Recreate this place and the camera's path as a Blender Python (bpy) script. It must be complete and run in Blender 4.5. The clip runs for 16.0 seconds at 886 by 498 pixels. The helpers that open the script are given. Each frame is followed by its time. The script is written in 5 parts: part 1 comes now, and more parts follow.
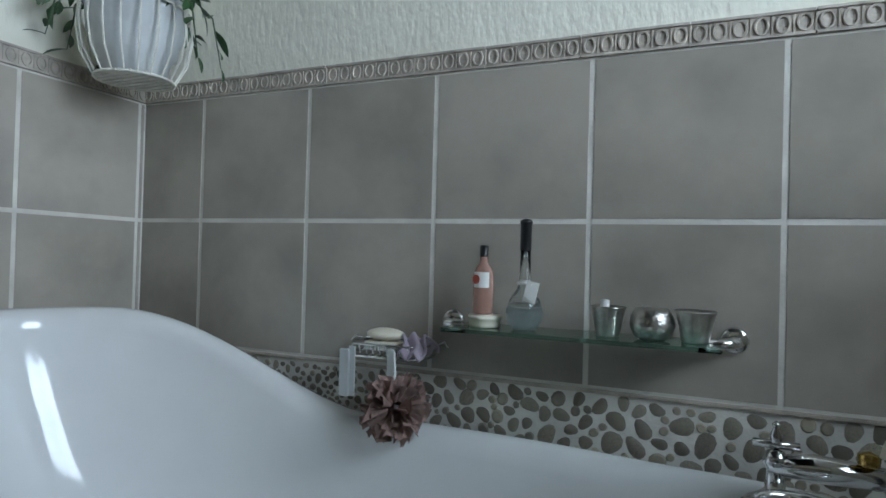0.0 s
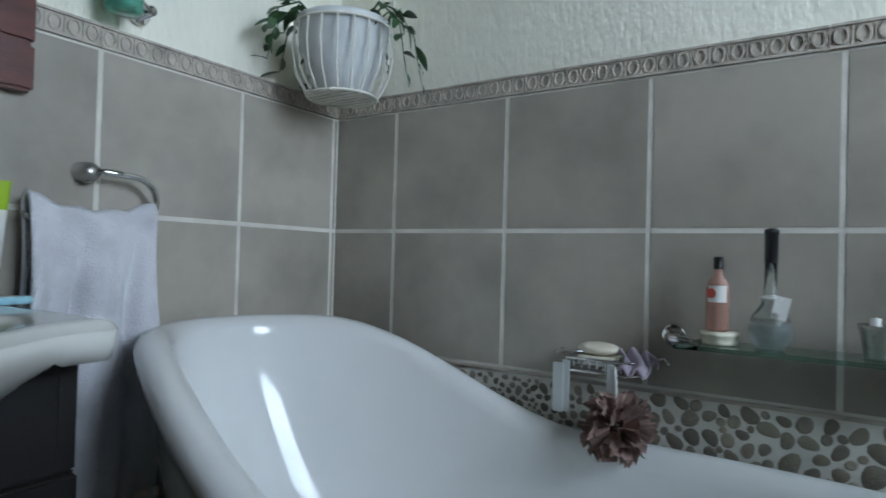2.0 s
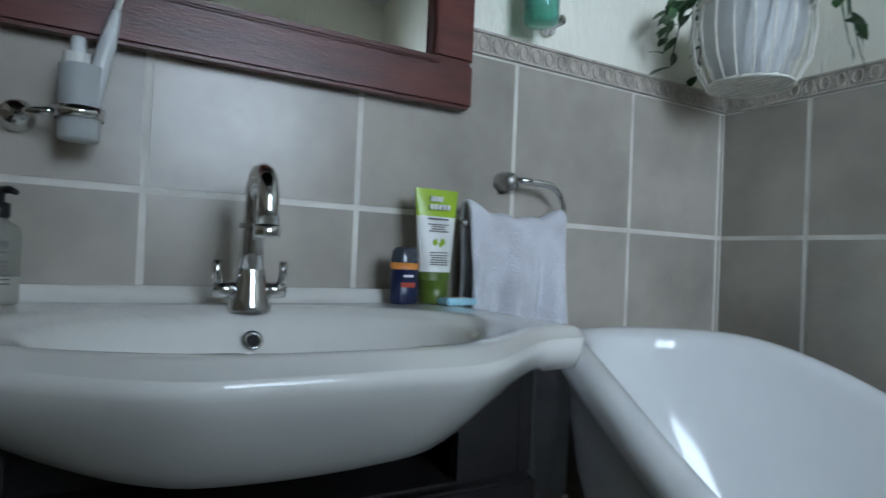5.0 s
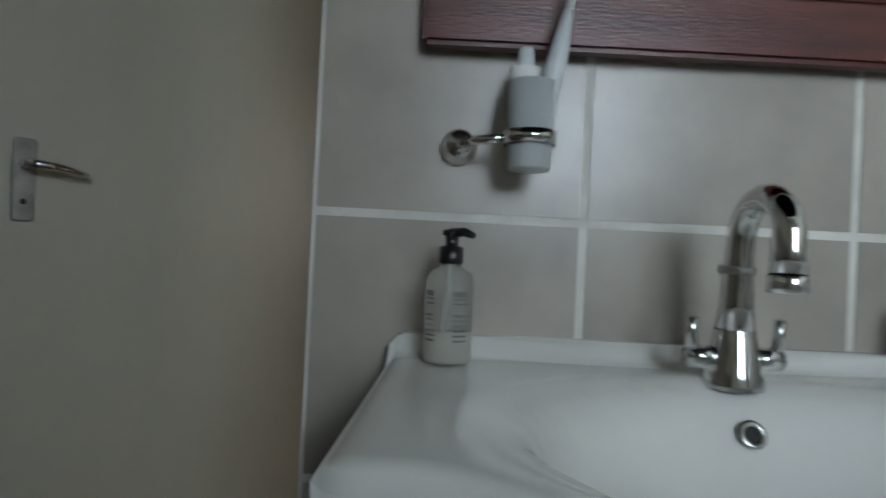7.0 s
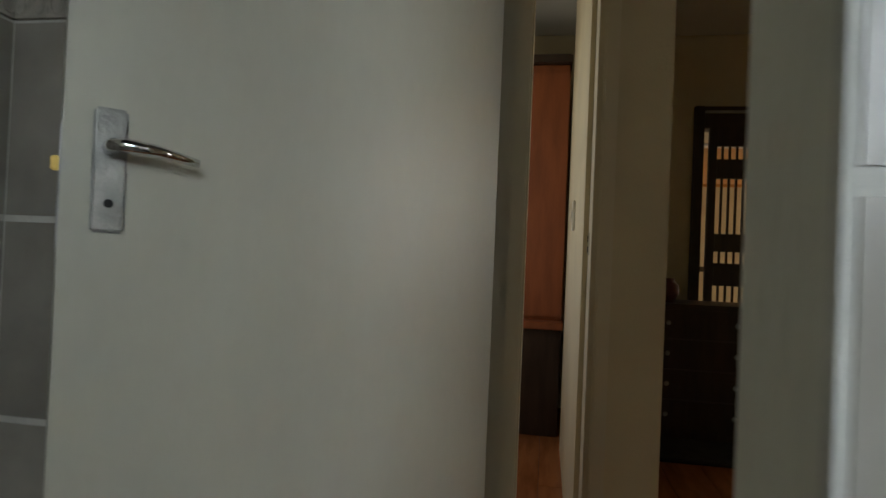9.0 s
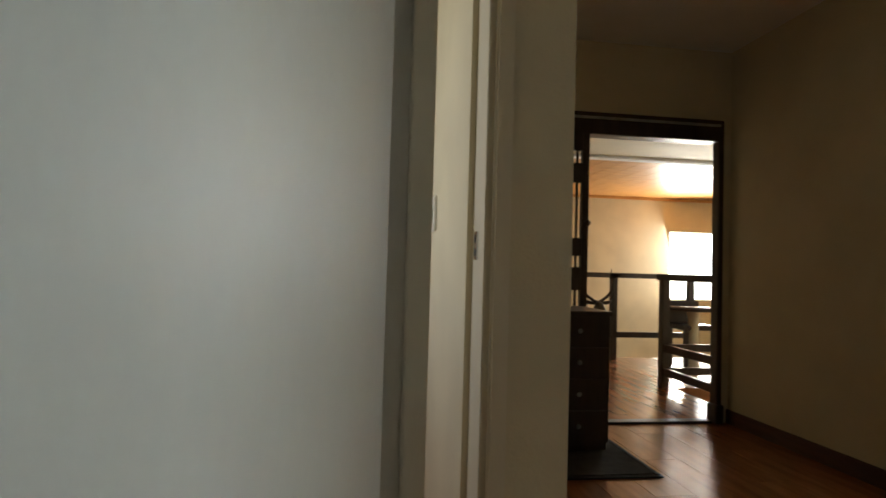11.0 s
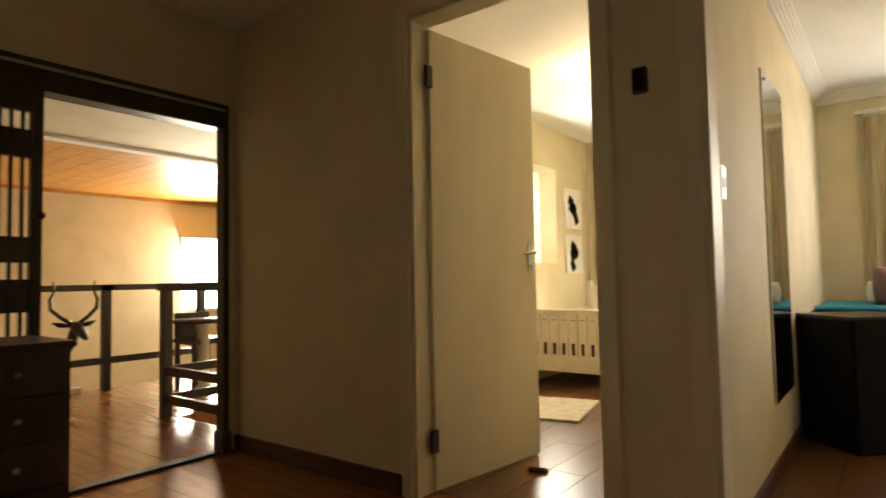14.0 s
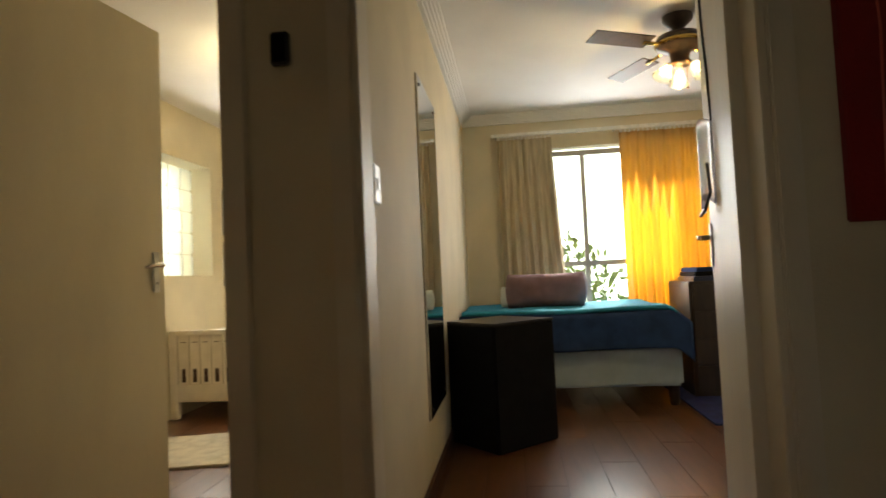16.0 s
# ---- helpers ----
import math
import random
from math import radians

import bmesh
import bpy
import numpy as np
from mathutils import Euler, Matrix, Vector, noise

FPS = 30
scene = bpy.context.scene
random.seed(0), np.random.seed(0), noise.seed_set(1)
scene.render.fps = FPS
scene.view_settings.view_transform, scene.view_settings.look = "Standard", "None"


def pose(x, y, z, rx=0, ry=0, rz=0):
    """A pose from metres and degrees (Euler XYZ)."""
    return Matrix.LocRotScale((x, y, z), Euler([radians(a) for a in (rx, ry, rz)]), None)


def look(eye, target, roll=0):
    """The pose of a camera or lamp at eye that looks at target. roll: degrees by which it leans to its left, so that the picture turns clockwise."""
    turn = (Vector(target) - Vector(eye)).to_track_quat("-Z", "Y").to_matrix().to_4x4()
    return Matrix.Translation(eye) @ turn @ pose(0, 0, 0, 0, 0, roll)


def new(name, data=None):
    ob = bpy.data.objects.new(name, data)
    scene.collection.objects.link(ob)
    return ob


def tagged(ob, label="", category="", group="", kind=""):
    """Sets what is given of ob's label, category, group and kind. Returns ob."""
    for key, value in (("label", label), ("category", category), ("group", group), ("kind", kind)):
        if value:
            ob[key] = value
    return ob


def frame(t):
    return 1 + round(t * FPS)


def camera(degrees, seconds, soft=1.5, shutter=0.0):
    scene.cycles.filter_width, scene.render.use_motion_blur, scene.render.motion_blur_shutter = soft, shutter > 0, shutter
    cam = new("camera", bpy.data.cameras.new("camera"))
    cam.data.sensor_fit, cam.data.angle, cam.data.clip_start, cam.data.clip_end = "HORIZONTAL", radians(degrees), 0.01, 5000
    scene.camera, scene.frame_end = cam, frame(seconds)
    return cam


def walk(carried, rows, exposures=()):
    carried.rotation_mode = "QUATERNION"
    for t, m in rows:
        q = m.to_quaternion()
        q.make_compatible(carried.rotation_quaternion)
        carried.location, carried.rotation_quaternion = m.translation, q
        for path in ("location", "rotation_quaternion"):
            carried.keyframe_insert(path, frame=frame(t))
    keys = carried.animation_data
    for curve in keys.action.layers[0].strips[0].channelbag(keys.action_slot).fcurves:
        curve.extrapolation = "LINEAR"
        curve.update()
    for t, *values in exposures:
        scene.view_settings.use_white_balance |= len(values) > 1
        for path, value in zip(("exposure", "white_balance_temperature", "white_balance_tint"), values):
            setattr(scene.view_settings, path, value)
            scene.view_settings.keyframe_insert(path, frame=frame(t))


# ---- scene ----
cam = camera(73.8, 16.0, shutter=0.4)


PATH = [
    (0, (1.356, -1.061, 0.909), (0.571, 0.779, 0.933), 1.6),
    (0.5, (1.314, -1.077, 0.917), (0.505, 0.752, 0.942), 1.5),
    (1, (1.262, -1.1, 0.918), (0.392, 0.7, 0.952), 1.5),
    (1.5, (1.192, -1.129, 0.919), (0.23, 0.625, 0.948), 1.5),
    (2, (1.145, -1.144, 0.917), (0.049, 0.529, 0.946), 1.6),
    (2.5, (1.11, -1.157, 0.921), (-0.13, 0.411, 0.945), 1.6),
    (3, (1.083, -1.171, 0.923), (-0.28, 0.293, 0.946), 1.6),
    (3.2, (1.074, -1.164, 0.912), (-0.339, 0.251, 0.95), 1.8),
    (5.3, (0.882, -1.288, 0.898), (-0.908, -0.397, 0.938), 2.3),
    (5.5, (0.851, -1.305, 0.89), (-0.971, -0.482, 0.941), 2.2),
    (6, (0.786, -1.348, 0.886), (-1.114, -0.729, 0.946), 2.2),
    (6.5, (0.729, -1.381, 0.902), (-1.237, -1.017, 0.963), 2.3),
    (7, (0.664, -1.402, 0.938), (-1.336, -1.378, 0.959), 2.8),
    (7.5, (0.603, -1.442, 0.942), (-1.382, -1.683, 0.944), 2.3),
    (8, (0.503, -1.507, 0.929), (-1.466, -1.858, 0.946), 2.5),
    (8.2, (0.46, -1.541, 0.932), (-1.508, -1.9, 0.954), 2.4),
    (10.3, (-0.211, -1.789, 0.975), (-2.208, -1.89, 1.009), 2.8),
    (10.5, (-0.207, -1.802, 0.971), (-2.206, -1.787, 1.019), 2.4),
    (11, (-0.242, -1.802, 0.95), (-2.221, -1.516, 1.016), 1.6),
    (11.5, (-0.37, -1.77, 0.953), (-2.31, -1.29, 1.028), 1.4),
    (12, (-0.475, -1.729, 0.961), (-2.351, -1.042, 1.047), 1.0),
    (12.5, (-0.612, -1.679, 0.966), (-2.38, -0.749, 1.057), 0.7),
    (13, (-0.702, -1.644, 0.958), (-2.289, -0.431, 1.051), -0.1),
    (13.5, (-0.745, -1.489, 0.945), (-2.15, -0.07, 1.044), -0.5),
    (14, (-0.772, -1.372, 0.948), (-1.987, 0.214, 1.049), -1.1),
    (14.5, (-0.805, -1.288, 0.951), (-1.796, 0.446, 1.054), -1.4),
    (15, (-0.893, -1.174, 0.965), (-1.552, 0.712, 1.065), -2.0),
    (15.5, (-0.886, -1.084, 0.968), (-1.307, 0.869, 1.066), -2.0),
    (16, (-0.84, -0.894, 0.976), (-1.073, 1.09, 1.071), -2.6),
]
walk(cam, [(t, look(eye, target, roll)) for t, eye, target, roll in PATH],
     [(0, 0.0, 6100, 10), (6, 0.0, 5950, 10), (8.2, 0.35, 6900, 10), (10.3, 1.1, 6100, 10), (11.5, 1.25, 6500, 10), (12.5, 1.4, 7300, 10), (13.2, 1.75, 7900, 10), (14.2, 1.75, 7300, 10), (15, 1.2, 7000, 10), (16, 1.0, 6800, 10)])

# ---- world and light ----
world = bpy.data.worlds.new("sky")
scene.world = world
world.use_nodes = True
wn = world.node_tree.nodes
sky = wn.new("ShaderNodeTexSky")
sky.sky_type = 'NISHITA'
sky.sun_disc = False
sky.sun_elevation, sky.sun_rotation = radians(48), radians(20)
wn["Background"].inputs[1].default_value = 0.12
world.node_tree.links.new(sky.outputs[0], wn["Background"].inputs[0])


def lamp(name, kind, energy, m, color=(1, 1, 1), size=0.1, size_y=None):
    d = bpy.data.lights.new(name, kind)
    d.energy, d.color = energy, color
    if kind == 'AREA':
        d.size = size
        if size_y:
            d.shape, d.size_y = 'RECTANGLE', size_y
    elif kind == 'SUN':
        d.angle = size
    else:
        d.shadow_soft_size = size
    ob = new(name, d)
    ob.matrix_world = m
    return ob


lamp("sun", 'SUN', 3.0, look((1.4, 5, 5.2), (0, 0, 0)), (1, 0.93, 0.82), radians(0.5))
# daylight standing in the window openings
lamp("bath_window_light", 'AREA', 10.8, look((2.44, -0.71, 1.70), (0.14, -0.18, 1.36)), (0.76, 0.88, 1.0), 0.85, 0.75).data.spread = radians(105)
lamp("bedroom_window_light", 'AREA', 14.5, look((0.1, 4.42, 1.5), (0.0, 0, 1.0)), (0.95, 0.97, 1.0), 1.0, 1.3)
lamp("landing_window_light", 'AREA', 100, look((-10.2, 4.4, 1.2), (-4, 1.0, 0.6)), (1.0, 0.92, 0.78), 1.3, 1.3)
lamp("crib_window_light", 'AREA', 14, look((-3.38, 3.7, 1.5), (0, 3.2, 1.0)), (1.0, 0.97, 0.9), 0.5, 0.8)
lamp("side_room_window_light", 'AREA', 2.8, look((-2.2, -2.57, 1.4), (-2.3, 0, 1.1)), (1, 0.95, 0.85), 0.8, 1.0)
lamp("fan_bulb", 'POINT', 6, pose(0.18, 2.62, 1.98), (1, 0.72, 0.3), 0.05)
lamp("crib_bulb", 'POINT', 9, pose(-2.32, 2.6, 2.3), (1, 0.8, 0.45), 0.08)


# ---- materials ----
def mat(name, base, rough=0.5, metal=0.0, var=0.12, scale=6.0, grain=60.0, bump=0.1, stretch=(1, 1, 1), per=0.0, base2=None, **more):
    """Two scales of colour variation, a fine relief; per: variation from piece to piece."""
    m = bpy.data.materials.new(name)
    m.use_nodes = True
    n, l = m.node_tree.nodes, m.node_tree.links
    b = n["Principled BSDF"]
    tc, mp = n.new("ShaderNodeTexCoord"), n.new("ShaderNodeMapping")
    mp.inputs["Scale"].default_value = stretch
    info = n.new("ShaderNodeObjectInfo")
    add = n.new("ShaderNodeVectorMath")
    add.operation = 'ADD'
    mul = n.new("ShaderNodeVectorMath")
    mul.operation = 'SCALE'
    mul.inputs[3].default_value = 17.0 if per else 0.0
    l.new(info.outputs["Random"], mul.inputs[0])
    l.new(tc.outputs["Object"], add.inputs[0])
    l.new(mul.outputs[0], add.inputs[1])
    l.new(add.outputs[0], mp.inputs[0])
    big, fine = n.new("ShaderNodeTexNoise"), n.new("ShaderNodeTexNoise")
    big.inputs["Scale"].default_value, fine.inputs["Scale"].default_value = scale, grain
    big.inputs["Detail"].default_value, fine.inputs["Detail"].default_value = 6, 3
    l.new(mp.outputs[0], big.inputs[0])
    l.new(mp.outputs[0], fine.inputs[0])
    mix = n.new("ShaderNodeMix")
    mix.data_type = 'RGBA'
    c2 = base2 or tuple(c * (1 - 2.5 * var) for c in base)
    mix.inputs[6].default_value, mix.inputs[7].default_value = (*c2, 1), (*base, 1)
    ramp = n.new("ShaderNodeMapRange")
    ramp.inputs[1].default_value, ramp.inputs[2].default_value = 0.3, 0.62
    l.new(big.outputs[0], ramp.inputs[0])
    l.new(ramp.outputs[0], mix.inputs[0])
    hsv = n.new("ShaderNodeHueSaturation")
    v = n.new("ShaderNodeMath")
    v.operation = 'MULTIPLY_ADD'
    v.inputs[1].default_value, v.inputs[2].default_value = var, 1 - var / 2
    l.new(fine.outputs[0], v.inputs[0])
    v2 = n.new("ShaderNodeMath")
    v2.operation = 'MULTIPLY_ADD'
    v2.inputs[1].default_value = per
    l.new(info.outputs["Random"], v2.inputs[0])
    l.new(v.outputs[0], v2.inputs[2])
    l.new(mix.outputs[2], hsv.inputs["Color"])
    l.new(v2.outputs[0], hsv.inputs["Value"])
    l.new(hsv.outputs[0], b.inputs["Base Color"])
    b.inputs["Roughness"].default_value, b.inputs["Metallic"].default_value = rough, metal
    if bump:
        bp = n.new("ShaderNodeBump")
        bp.inputs["Strength"].default_value, bp.inputs["Distance"].default_value = bump, 0.004
        l.new(fine.outputs[0], bp.inputs["Height"])
        l.new(bp.outputs[0], b.inputs["Normal"])
    for k, val in more.items():
        b.inputs[k.replace("_", " ")].default_value = val
    return m


def glow(name, col, strength):
    m = bpy.data.materials.new(name)
    m.use_nodes = True
    b = m.node_tree.nodes["Principled BSDF"]
    b.inputs["Base Color"].default_value = (*col, 1)
    b.inputs["Emission Color"].default_value = (*col, 1)
    b.inputs["Emission Strength"].default_value = strength
    return m


M_CREAM = mat("cream_paint", (0.66, 0.58, 0.40), 0.7, var=0.05, scale=2.5, grain=120, bump=0.25)
M_PLASTER = mat("bath_plaster", (0.88, 0.86, 0.74), 0.75, var=0.05, scale=3, grain=70, bump=0.8, stretch=(1, 1, 0.4))
M_CEIL = mat("ceiling_paint", (0.80, 0.79, 0.76), 0.8, var=0.03, scale=2, grain=90, bump=0.1)
M_TILE = mat("wall_tile", (0.39, 0.355, 0.30), 0.30, var=0.10, scale=5, grain=35, bump=0.06, per=0.08, base2=(0.27, 0.245, 0.21))
M_GROUT = mat("grout", (0.74, 0.72, 0.66), 0.9, var=0.10, scale=9, grain=150, bump=0.3)
M_BORDER = mat("border_tile", (0.50, 0.45, 0.38), 0.55, var=0.14, scale=30, grain=140, bump=0.4, per=0.06)
M_PEBBLE = mat("pebble", (0.23, 0.205, 0.155), 0.6, var=0.2, scale=14, grain=90, bump=0.25, per=0.75, base2=(0.085, 0.08, 0.07))
M_PEBGROUT = mat("pebble_grout", (0.46, 0.42, 0.33), 0.95, var=0.12, scale=12, grain=160, bump=0.5)
M_WHITE = mat("white_enamel", (0.80, 0.81, 0.80), 0.09, var=0.02, scale=3, grain=20, bump=0.0, Coat_Weight=0.4)
M_PORC = mat("white_porcelain", (0.80, 0.79, 0.74), 0.12, var=0.03, scale=4, grain=30, bump=0.0, Coat_Weight=0.3)
M_CHROME = mat("chrome", (0.72, 0.72, 0.72), 0.08, 1.0, var=0.05, scale=20, grain=90, bump=0.0)
M_STEEL = mat("brushed_metal", (0.5, 0.49, 0.47), 0.35, 1.0, var=0.15, scale=20, grain=200, bump=0.2)
M_TIN = mat("tin", (0.62, 0.6, 0.56), 0.3, 1.0, var=0.15, scale=30, grain=150, bump=0.3)
M_BRASS = mat("brass", (0.6, 0.42, 0.14), 0.2, 1.0, var=0.1, scale=20, grain=90, bump=0.05)
M_MAHOG = mat("mahogany", (0.12, 0.022, 0.014), 0.35, var=0.2, scale=5, grain=50, bump=0.15, stretch=(8, 1, 8))
M_DARKWOOD = mat("dark_wood", (0.045, 0.026, 0.018), 0.4, var=0.2, scale=4, grain=45, bump=0.15, stretch=(6, 6, 1))
M_EBONY = mat("vanity_black", (0.008, 0.006, 0.006), 0.5, var=0.2, scale=4, grain=50, bump=0.1, stretch=(1, 1, 6))
M_FLOOR = mat("laminate", (0.33, 0.125, 0.045), 0.22, var=0.16, scale=3, grain=30, bump=0.05, stretch=(1, 7, 1), per=0.2, base2=(0.22, 0.075, 0.028))
# darker copy of the hall laminate: the rooms' weaker light is in the colour
M_FLOOR_DIM = mat("dim_laminate", (0.12, 0.05, 0.02), 0.3, var=0.16, scale=3, grain=30, bump=0.05, stretch=(7, 1, 1), per=0.2, base2=(0.08, 0.033, 0.014))
M_SUBFLOOR = mat("floor_joint", (0.06, 0.03, 0.015), 0.7, var=0.1)
M_BATHFLOOR = mat("bath_floor", (0.24, 0.21, 0.17), 0.4, var=0.12, scale=4, grain=40, bump=0.1)
M_DOOR = mat("door_paint", (0.68, 0.61, 0.46), 0.45, var=0.05, scale=3, grain=80, bump=0.15, stretch=(1, 1, 0.3))
M_WDOOR = mat("bath_door_paint", (0.62, 0.60, 0.50), 0.36, var=0.05, scale=3, grain=80, bump=0.08, IOR=1.75, stretch=(1, 1, 0.3))
M_SKIRT = mat("skirting_wood", (0.10, 0.035, 0.018), 0.4, var=0.2, scale=5, grain=50, bump=0.1, stretch=(1, 6, 6))
M_PINE = mat("pine_boards", (0.62, 0.30, 0.08), 0.4, var=0.15, scale=3, grain=35, bump=0.1, stretch=(8, 1, 1), base2=(0.45, 0.19, 0.045))
M_TOWEL = mat("white_towel", (0.74, 0.74, 0.78), 0.95, var=0.1, scale=12, grain=260, bump=1.0, Sheen_Weight=0.3)
M_BLACK = mat("black_plastic", (0.012, 0.012, 0.013), 0.3, var=0.1, scale=20, grain=120, bump=0.05)
M_SPK = mat("black_vinyl", (0.005, 0.005, 0.006), 0.75, var=0.2, scale=20, grain=300, bump=0.4, Specular_IOR_Level=0.2)
M_LEAF = mat("leaf", (0.035, 0.085, 0.03), 0.4, var=0.25, scale=25, grain=90, bump=0.2, per=0.5)
M_WIRE = mat("white_wire", (0.78, 0.76, 0.68), 0.4, var=0.08, scale=30, grain=100, bump=0.1)
M_POT = mat("white_pot", (0.72, 0.74, 0.74), 0.35, var=0.05, scale=12, grain=60, bump=0.05)
M_GREEN = mat("lime_plastic", (0.36, 0.55, 0.02), 0.3, var=0.05, scale=12)
M_OLIVE = mat("olive_plastic", (0.10, 0.16, 0.02), 0.3, var=0.1, scale=12)
M_LABEL = mat("white_label", (0.78, 0.78, 0.74), 0.4, var=0.04, scale=20)
M_NAVY = mat("navy_plastic", (0.015, 0.022, 0.07), 0.3, var=0.1, scale=20)
M_SMOKE = mat("smoky_cap", (0.05, 0.06, 0.08), 0.15, var=0.1, scale=20)
M_ORANGE = mat("orange_plastic", (0.7, 0.25, 0.04), 0.4, var=0.05)
M_RED = mat("red_label", (0.5, 0.07, 0.04), 0.4, var=0.05)
M_BLUEBOX = mat("pale_blue", (0.35, 0.62, 0.72), 0.4, var=0.05)
M_INK = mat("grey_print", (0.16, 0.15, 0.14), 0.6, var=0.05)
M_PINK = mat("pink_mesh", (0.36, 0.24, 0.205), 0.9, var=0.2, scale=40, grain=150, bump=0.5)
M_SOAP = mat("cream_soap", (0.80, 0.74, 0.60), 0.4, var=0.05, scale=20)
M_LOTION = mat("lotion", (0.78, 0.76, 0.68), 0.25, var=0.05, scale=10)
M_SOAPBOTTLE = mat("soap_bottle", (0.85, 0.85, 0.80), 0.12, var=0.03, scale=10, bump=0, Transmission_Weight=0.8, IOR=1.2)
M_GLASS = mat("clear_glass", (0.93, 0.97, 0.96), 0.02, var=0.0, bump=0, Transmission_Weight=1.0, IOR=1.45)
M_SHELFGLASS = mat("green_glass", (0.38, 0.62, 0.52), 0.03, var=0.0, bump=0, Transmission_Weight=1.0, IOR=1.5)
M_FROST = mat("frosted_glass", (0.90, 0.93, 0.93), 0.3, var=0.02, bump=0.05, Transmission_Weight=0.6, IOR=1.15)
M_AQUA = mat("aqua_glass", (0.30, 0.78, 0.62), 0.1, var=0.05, bump=0, Transmission_Weight=0.7)
M_PINKGLASS = mat("pink_oil", (0.75, 0.45, 0.36), 0.08, var=0.05, bump=0, Transmission_Weight=0.6)
M_LIQ = mat("clear_gel", (0.72, 0.80, 0.82), 0.1, var=0.05, bump=0, Transmission_Weight=0.6)
M_MIRROR = mat("mirror", (0.88, 0.88, 0.86), 0.01, 1.0, var=0.0, bump=0)
M_CURTAIN = mat("beige_curtain", (0.50, 0.41, 0.26), 0.9, var=0.12, scale=8, grain=220, bump=0.5, stretch=(4, 4, 0.4))
# beige cloth; the orange of sun shining through is set as translucent colour
M_CURTAINSUN = bpy.data.materials.new("sun_tinted_curtain")
M_CURTAINSUN.use_nodes = True
cn = M_CURTAINSUN.node_tree.nodes
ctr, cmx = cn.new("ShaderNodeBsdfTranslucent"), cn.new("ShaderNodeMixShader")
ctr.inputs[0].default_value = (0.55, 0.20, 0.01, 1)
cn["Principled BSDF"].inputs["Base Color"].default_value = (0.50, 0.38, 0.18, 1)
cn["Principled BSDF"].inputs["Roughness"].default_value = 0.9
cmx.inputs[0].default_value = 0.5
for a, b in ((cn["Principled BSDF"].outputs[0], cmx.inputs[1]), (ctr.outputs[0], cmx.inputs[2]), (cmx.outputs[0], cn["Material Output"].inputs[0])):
    M_CURTAINSUN.node_tree.links.new(a, b)
M_TEAL = mat("teal_blanket", (0.01, 0.24, 0.36), 0.9, var=0.1, scale=10, grain=220, bump=0.6)
M_NAVYB = mat("blue_blanket", (0.014, 0.05, 0.16), 0.9, var=0.15, scale=10, grain=220, bump=0.6)
M_SHEET = mat("bed_valance", (0.42, 0.52, 0.58), 0.9, var=0.06, scale=6, grain=150, bump=0.4)
M_PILLOW = mat("mauve_pillow", (0.24, 0.14, 0.15), 0.9, var=0.1, scale=10, grain=200, bump=0.5)
M_LILAC = mat("lilac_cloth", (0.45, 0.38, 0.46), 0.9, var=0.1, scale=10, grain=200, bump=0.5)
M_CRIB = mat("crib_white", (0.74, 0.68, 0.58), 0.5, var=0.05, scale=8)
M_HOLE = mat("dark_hole", (0.06, 0.03, 0.02), 0.8, var=0.1)
M_RUG = mat("pale_rug", (0.55, 0.50, 0.38), 0.95, var=0.1, scale=12, grain=250, bump=0.8)
M_MAT = mat("dark_mat", (0.035, 0.032, 0.03), 0.95, var=0.25, scale=14, grain=260, bump=1.0)
M_BLUERUG = mat("blue_rug", (0.02, 0.03, 0.14), 0.95, var=0.2, scale=14, grain=260, bump=0.8)
M_ORWALL = mat("orange_panel", (0.32, 0.09, 0.028), 0.55, var=0.12, scale=3, grain=40, bump=0.1, stretch=(6, 6, 1))
M_REDPAINT = mat("red_canvas", (0.26, 0.008, 0.008), 0.6, var=0.12, scale=5, grain=90, bump=0.5)
M_PAPER = mat("paper", (0.75, 0.74, 0.70), 0.8, var=0.06, scale=6)
M_TEXTCUR = mat("printed_curtain", (0.62, 0.56, 0.45), 0.9, var=0.1, scale=16, grain=120, bump=0.3, stretch=(1, 1, 3), base2=(0.22, 0.19, 0.15))
M_SWITCH = mat("switch_plastic", (0.78, 0.75, 0.66), 0.3, var=0.03)
M_FRAMEMETAL = mat("window_frame_grey", (0.42, 0.40, 0.37), 0.4, 0.2, var=0.1)
M_BULB = glow("lit_bulb", (1.0, 0.72, 0.28), 9.0)
# emission imitating overexposed daylight, for the panels outside the windows
M_DAYGLOW = glow("daylight_panel_glow", (0.95, 1.0, 0.9), 2.6)
M_FOLIAGE = mat("foliage", (0.30, 0.38, 0.12), 0.6, var=0.3, scale=10, per=0.4)
M_GRASS = mat("garden_ground", (0.12, 0.14, 0.06), 0.9, var=0.2, scale=2)
M_BUTTRESS = mat("dark_plate", (0.03, 0.02, 0.018), 0.5, var=0.1)


# ---- mesh helpers ----
# where the bathroom's own corner lies in the house; ROOM is the offset in use
HOUSE, BATH = Vector((0, 0, 0)), Vector((-0.06, 0.12, 0))
ROOM = HOUSE


def part(name, bm, material, parent=None, label="", smooth=False):
    me = bpy.data.meshes.new(name)
    bm.normal_update()
    bm.to_mesh(me)
    bm.free()
    me.materials.append(material)
    if smooth:
        me.polygons.foreach_set("use_smooth", [True] * len(me.polygons))
    ob = new(name, me)
    ob.parent = parent
    if label:
        tagged(ob, label)
    return ob


def thing(name, label, category, at=(0, 0, 0), rz=0, group="", kind=""):
    e = new(name)
    e.matrix_world = Matrix.Translation(ROOM) @ pose(*at, 0, 0, rz)
    e.empty_display_size = 0.05
    return tagged(e, label, category, group, kind)


